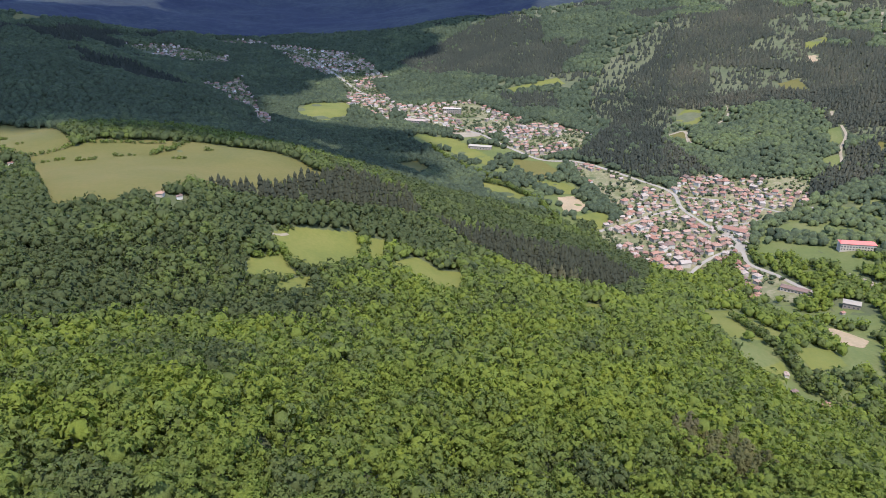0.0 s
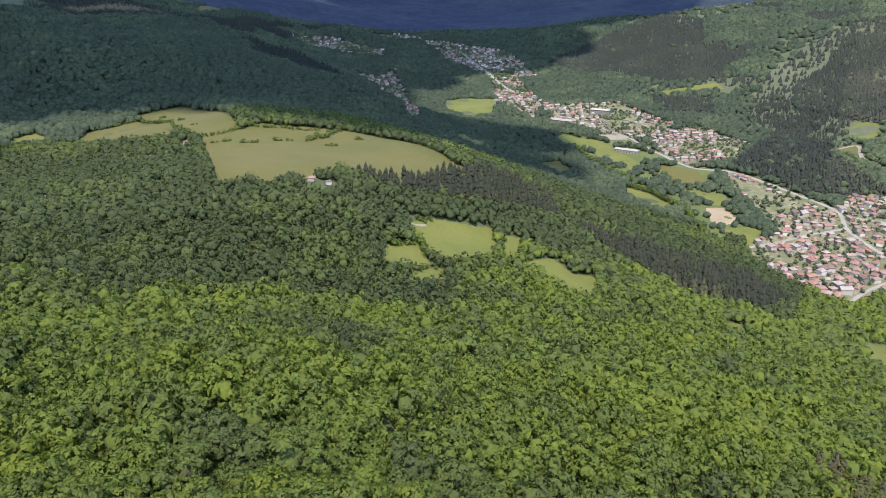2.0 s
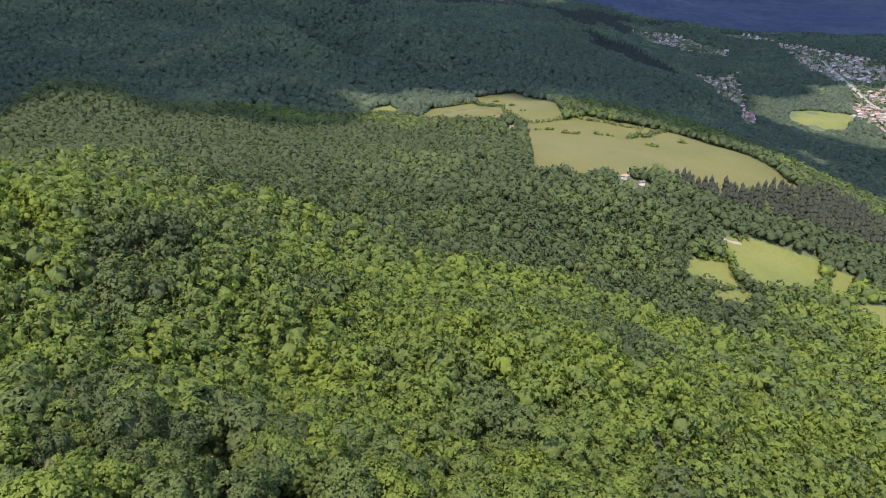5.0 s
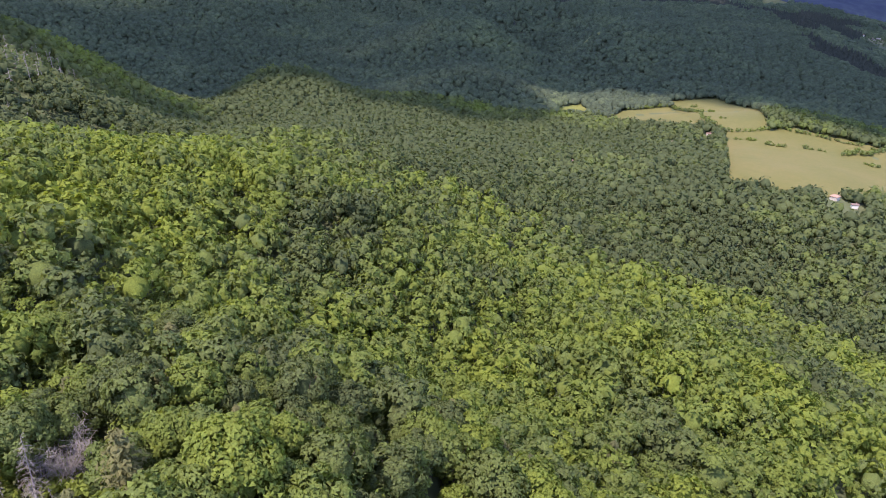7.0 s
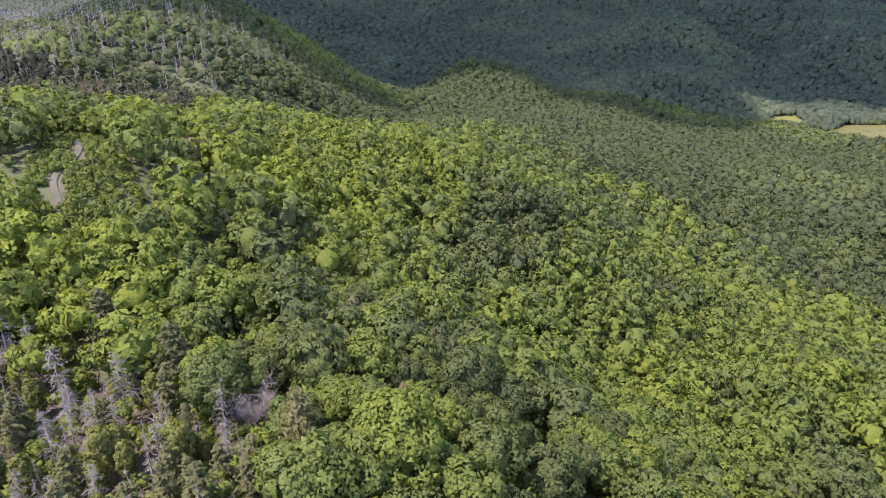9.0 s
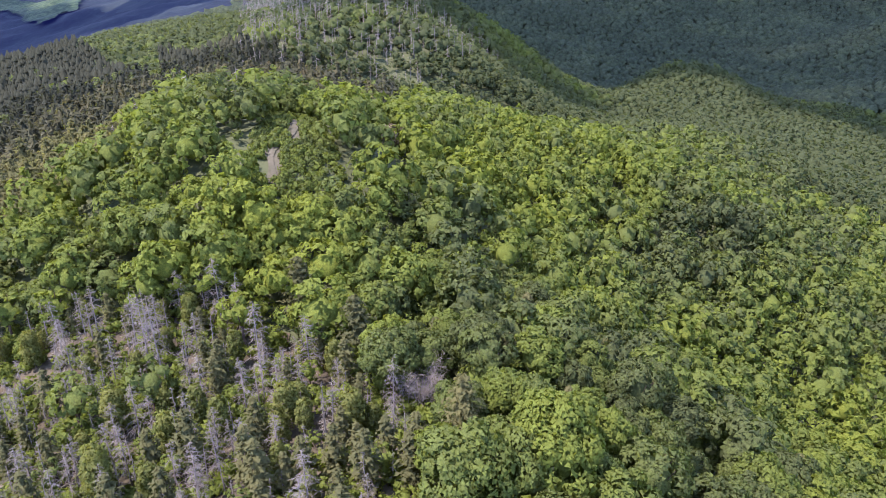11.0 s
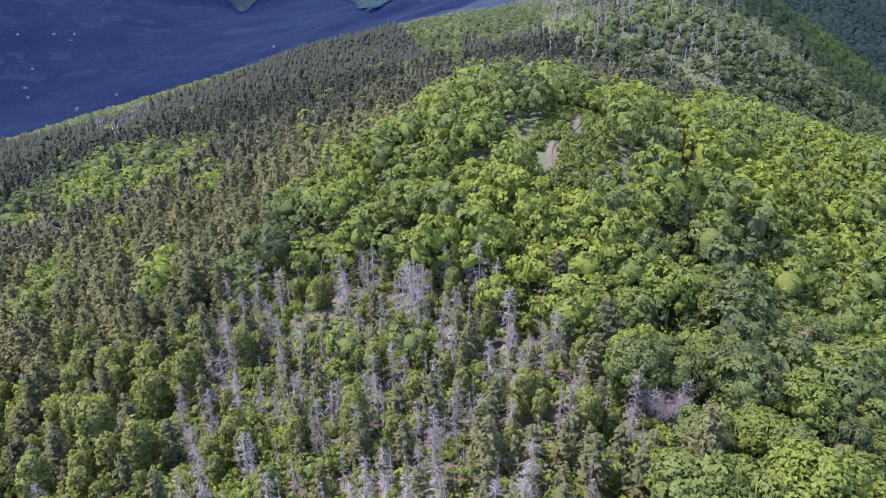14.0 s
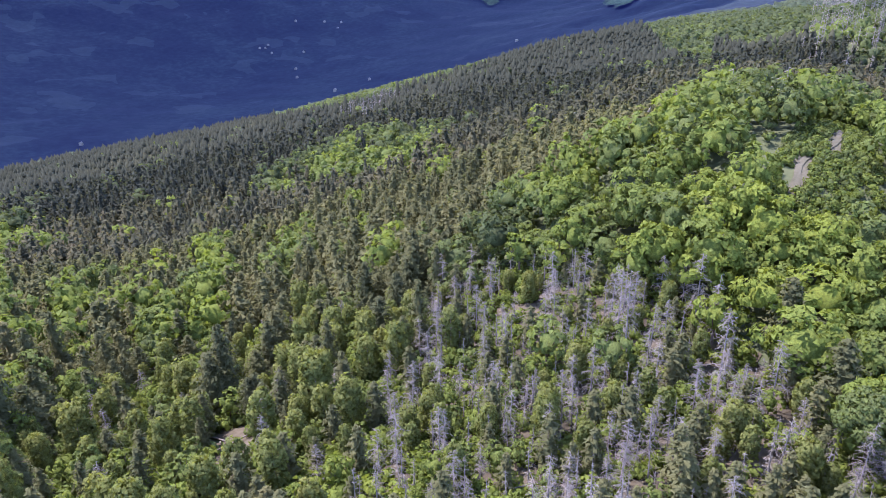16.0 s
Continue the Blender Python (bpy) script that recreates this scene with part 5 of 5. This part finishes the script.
SPECS = [(10, 8.5, 2, 0.35, "two-storey rendered house with a red hipped tile roof"), (12, 8, 2, 0.0, "long pale house with a red gabled tile roof"), (8.5, 7.5, 1, 0.4, "small single-storey house with a clay tile roof"), (9, 9, 2, 0.45, "square house with an orange pyramid roof"), (7, 5, 1, 0.0, "small outbuilding with a faded tile roof")]
MASTERS = [house(*s) for s in SPECS]
rng = random.Random(4)
placed = []
first = set()
far_places = []
for outline, gap in TOWN + FAR_TOWN:
    xs, ys = [p[0] for p in outline], [p[1] for p in outline]
    tries = int((max(xs) - min(xs)) * (max(ys) - min(ys)) / (gap * gap) * 5)
    for _ in range(tries):
        x, y = rng.uniform(min(xs), max(xs)), rng.uniform(min(ys), max(ys))
        if not inside(np.array([x]), np.array([y]), outline)[0]:
            continue
        if any((x - a) ** 2 + (y - b) ** 2 < gap * gap for a, b in placed):
            continue
        if any((np.hypot(a[:, 0] - x, a[:, 1] - y) < w * 0.5 + 5).any() for a, w in ROADS) or fbm(np.array([x / 60]), np.array([y / 60]), 2)[0] < 0.42:
            continue
        placed.append((x, y))
        q = rng.choices(range(5), (4, 3, 3, 2, 2))[0]
        yaw = rng.choice((20, 110, 65)) + rng.uniform(-15, 15)
        if len(placed) > 330:
            far_places.append((x, y, q, yaw))
            continue
        m = pose(x, y, float(height(x, y)) + 0.3, 0, 0, yaw)
        if q not in first:
            first.add(q)
            MASTERS[q].matrix_basis = m
        else:
            s = rng.uniform(0.52, 0.9)
            copy_thing(MASTERS[q], m).scale = (s, s * rng.uniform(0.9, 1.1), s)

# houses farther up the valley, too small to tell one by one
bm_wall, bm_roof = bmesh.new(), bmesh.new()
for x, y, q, yaw in far_places:
    w, d, st, hip, _ = SPECS[q]
    m = pose(x, y, float(height(x, y)) + 0.3, 0, 0, yaw) @ Matrix.Scale(0.62 + 0.025 * (int(x) % 12), 4)
    for target, make in ((bm_wall, lambda t: box(t, -w / 2, -d / 2, -2.0, w / 2, d / 2, 2.8 * st)), (bm_roof, lambda t: hip_roof(t, w, d, 2.8 * st, d * 0.3, 0.6, hip))):
        one = bmesh.new()
        make(one)
        one.transform(m)
        me = bpy.data.meshes.new("piece")
        one.to_mesh(me)
        one.free()
        target.from_mesh(me)
        bpy.data.meshes.remove(me)
hamlet = tagged(new("distant_village"), "distant village houses with red roofs in cloud shade", "village", kind="stuff")
part("walls", bm_wall, WALL, hamlet)
part("roofs", bm_roof, ROOF, hamlet)

# garden trees between the houses
rng = np.random.default_rng(12)
gx, gy = [], []
for outline, gap in TOWN + FAR_TOWN:
    xs, ys = [p[0] for p in outline], [p[1] for p in outline]
    n = int((max(xs) - min(xs)) * (max(ys) - min(ys)) / 48)
    x, y = rng.uniform(min(xs), max(xs), n), rng.uniform(min(ys), max(ys), n)
    s = inside(x, y, outline) & (fbm(x / 40, y / 40, 2) > 0.3)
    gx.append(x[s]), gy.append(y[s])
x, y = np.concatenate(gx), np.concatenate(gy)
hp = np.array(placed)
clear = np.array([np.hypot(hp[:, 0] - a, hp[:, 1] - c).min() > 4.6 for a, c in zip(x, y)])
for a, w in ROADS:
    for p in a:
        clear &= np.hypot(x - p[0], y - p[1]) > w * 0.5 + 2
x, y = x[clear], y[clear]
temps = [broadleaf_crown(np.random.default_rng(540 + q), 1.6, 2.8, 5.5, 0, 0.4) for q in range(6)]
scatter("garden_trees", temps, x, y, height(x, y) - 0.2, rng.uniform(0.35, 1.1, len(x)), rng.uniform(0, 6.283, len(x)), rng.uniform(0.0, 0.5, len(x)), HAZED_LEAF, "green garden trees between the village houses", "trees")

# ================= single houses, halls and bushes =================


def hall(w, d, h, rise, wall, roof, label, bays, name="hall"):
    ob = tagged(new(name), label, "building")
    bm = bmesh.new()
    box(bm, -w / 2, -d / 2, -3.0, w / 2, d / 2, h)
    part("wall", bm, wall, ob)
    bm = bmesh.new()
    hip_roof(bm, w, d, h, rise, 0.7, 0.2)
    part("roof", bm, roof, ob)
    storeys = max(1, int(h / 3))
    for s in range(storeys):
        for k in range(bays):
            x = -w / 2 + (k + 0.5) * w / bays
            for side in (-1, 1):
                bm = bmesh.new()
                y = side * (d / 2 + 0.03)
                box(bm, x - 0.8, y - 0.05, s * 3.0 + 0.9, x + 0.8, y + 0.05, s * 3.0 + 2.3)
                part("window", bm, GLASS, ob)
    return ob


def put(ob, place, yaw, lift=0.3):
    ob.matrix_basis = pose(place[0], place[1], float(height(*place)) + lift, 0, 0, yaw)


HALL_SPECS = [
    (37, 11, 8, 2.4, RED_ROOF, "long three-storey block with a bright red roof", 12, -12), (27, 8, 4, 2.0, ROOF, "long low row house with a red tile roof", 8, -35),
    (28, 11, 5, 2.4, ROOF, "large hall with a red tile roof beside the square", 6, -40), (40, 11, 5, 1.2, WALL, "long white shed with a pale roof", 8, -20),
    (45, 14, 6, 2.5, ROOF, "long red-roofed hall by the main road", 8, -20), (36, 12, 12, 1.0, WALL, "pale flat-roofed block of flats", 9, -15), (15, 9, 5, 1.0, WALL, "grey flat-roofed house among trees", 4, -30),
]
for place, (w, d, h, rise, roof, label, bays, yaw) in zip(HALL_PLACES, HALL_SPECS):
    put(hall(w, d, h, rise, WALL, roof, label, bays), place, yaw)

for n, place in enumerate(COTTAGES):
    hut = copy_thing(MASTERS[(2, 4, 4, 4, 2)[n % 5]], Matrix())
    put(hut, place, n * 37 % 90, 0.8)
    hut.scale = (0.6, 0.6, 0.6)

bush_masters = [tree_thing("bush", [("stems", limb((0, 0, -0.5), (0, 0, 1.6), 0.12, 0.05, 5), BARK, None), ("leaves", broadleaf_crown(np.random.default_rng(610 + q), 0.7, 2.3, 3.6, 8, 1.2), LEAF, 0.1 + 0.1 * q)], "dark green bush standing in the meadow", "bush", "bushes in the meadows") for q in range(4)]
for n, (x, y) in enumerate([(-360, 613), (-349, 618), (-328, 614), (-319, 616), (-302, 632), (-293, 640), (-278, 659), (-274, 671), (-269, 691), (-264, 704), (-252, 639), (-246, 638), (-233, 679), (-506, 753), (-462, 723), (-418, 677)] + [(-127, 510), (-123, 517), (-66, 547), (-65, 534), (-64, 521), (-63, 511)]):
    set_down(bush_masters, n, x, y, 0.8 + 0.5 * (n * 7 % 5) / 4)
    set_down(bush_masters, n + 1, x + 4.0, y + 1.5, 0.6 + 0.4 * (n * 3 % 5) / 4)

# white houses of the hamlets on the far shaded mountainside
bm_wall = bmesh.new()
rnd = random.Random(31)
for x, y in [(-2011, -2306), (-2109, -2227), (-2163, -2232), (-2124, -2161), (-1696, -2146), (-1752, -2180), (-1705, -2095), (-1627, -1860), (-1690, -1958), (-1524, -1568), (-1496, -1516), (-1592, -1525), (-1988, -1241), (-758, -1591), (-1827, -2046), (-1720, -2206)]:
    for k in range(1):
        one = (x + rnd.uniform(-40, 40), y + rnd.uniform(-40, 40))
        m = pose(one[0], one[1], float(height(*one)) + 10, 0, 0, rnd.uniform(0, 90))
        s = rnd.uniform(2.4, 4.0)
        v = [bm_wall.verts.new(m @ Vector(p)) for p in ((-s, -4, -8), (s, -4, -8), (s, 4, -8), (-s, 4, -8), (-s, -4, 2), (s, -4, 2), (s, 4, 2), (-s, 4, 2), (-s, 0, 4.5), (s, 0, 4.5))]
        for f in ((0, 1, 5, 4), (2, 3, 7, 6), (4, 5, 9, 8), (6, 7, 8, 9), (1, 2, 6, 9, 5), (3, 0, 4, 8, 7)):
            bm_wall.faces.new([v[i] for i in f])
far_hamlet = tagged(new("far_hamlet"), "scattered white houses on the far mountainside", "village", kind="stuff")
part("walls", bm_wall, ASPHALT, far_hamlet)


def hedge(line, tall, seed, label):
    """A row of bushes and small trees along a line."""
    g = np.random.default_rng(seed)
    xs, ys = [], []
    for (xa, ya), (xb, yb) in zip(line, line[1:]):
        n = max(2, int(math.hypot(xb - xa, yb - ya) / 2.2))
        u = np.arange(n) / n
        xs.append(xa + (xb - xa) * u + g.normal(size=n) * 1.3), ys.append(ya + (yb - ya) * u + g.normal(size=n) * 1.3)
    x, y = np.concatenate(xs), np.concatenate(ys)
    temps = [broadleaf_crown(np.random.default_rng(640 + q), 1.2, tall * 0.5, tall, 0, 0.8) for q in range(5)]
    scatter("hedge", temps, x, y, height(x, y) - 0.2, g.uniform(0.5, 1.25, len(x)), g.uniform(0, 6.283, len(x)), g.uniform(0.0, 0.55, len(x)), LEAF, label, "hedge")


for n, (line, tall) in enumerate((([(-119, 475), (-106, 453), (-91, 454), (-63, 488), (-46, 503)], 5.5), ([(-130, 412), (-111, 422), (-101, 438), (-91, 454)], 5.0), ([(-134, 448), (-126, 456), (-120, 475), (-128, 482)], 6.0), ([(-66, 547), (-64, 526), (-62, 502)], 4.5), ([(-453, 690), (-408, 648), (-382, 634), (-366, 648), (-354, 666)], 4.0), ([(-574, 663), (-571, 701), (-532, 742), (-459, 706)], 4.5), ([(-277, 647), (-264, 671), (-262, 699)], 4.5), ([(-357, 671), (-314, 681), (-278, 689)], 3.5), ([(58, 1009), (98, 980), (130, 910), (145, 807)], 8.0), ([(-20, 1184), (43, 1060), (84, 1020)], 8.0), ([(250, 528), (253, 472), (253, 436), (251, 398)], 7.0))):
    hedge(line, tall, 200 + n, "dark green hedge of bushes and small trees between fields")
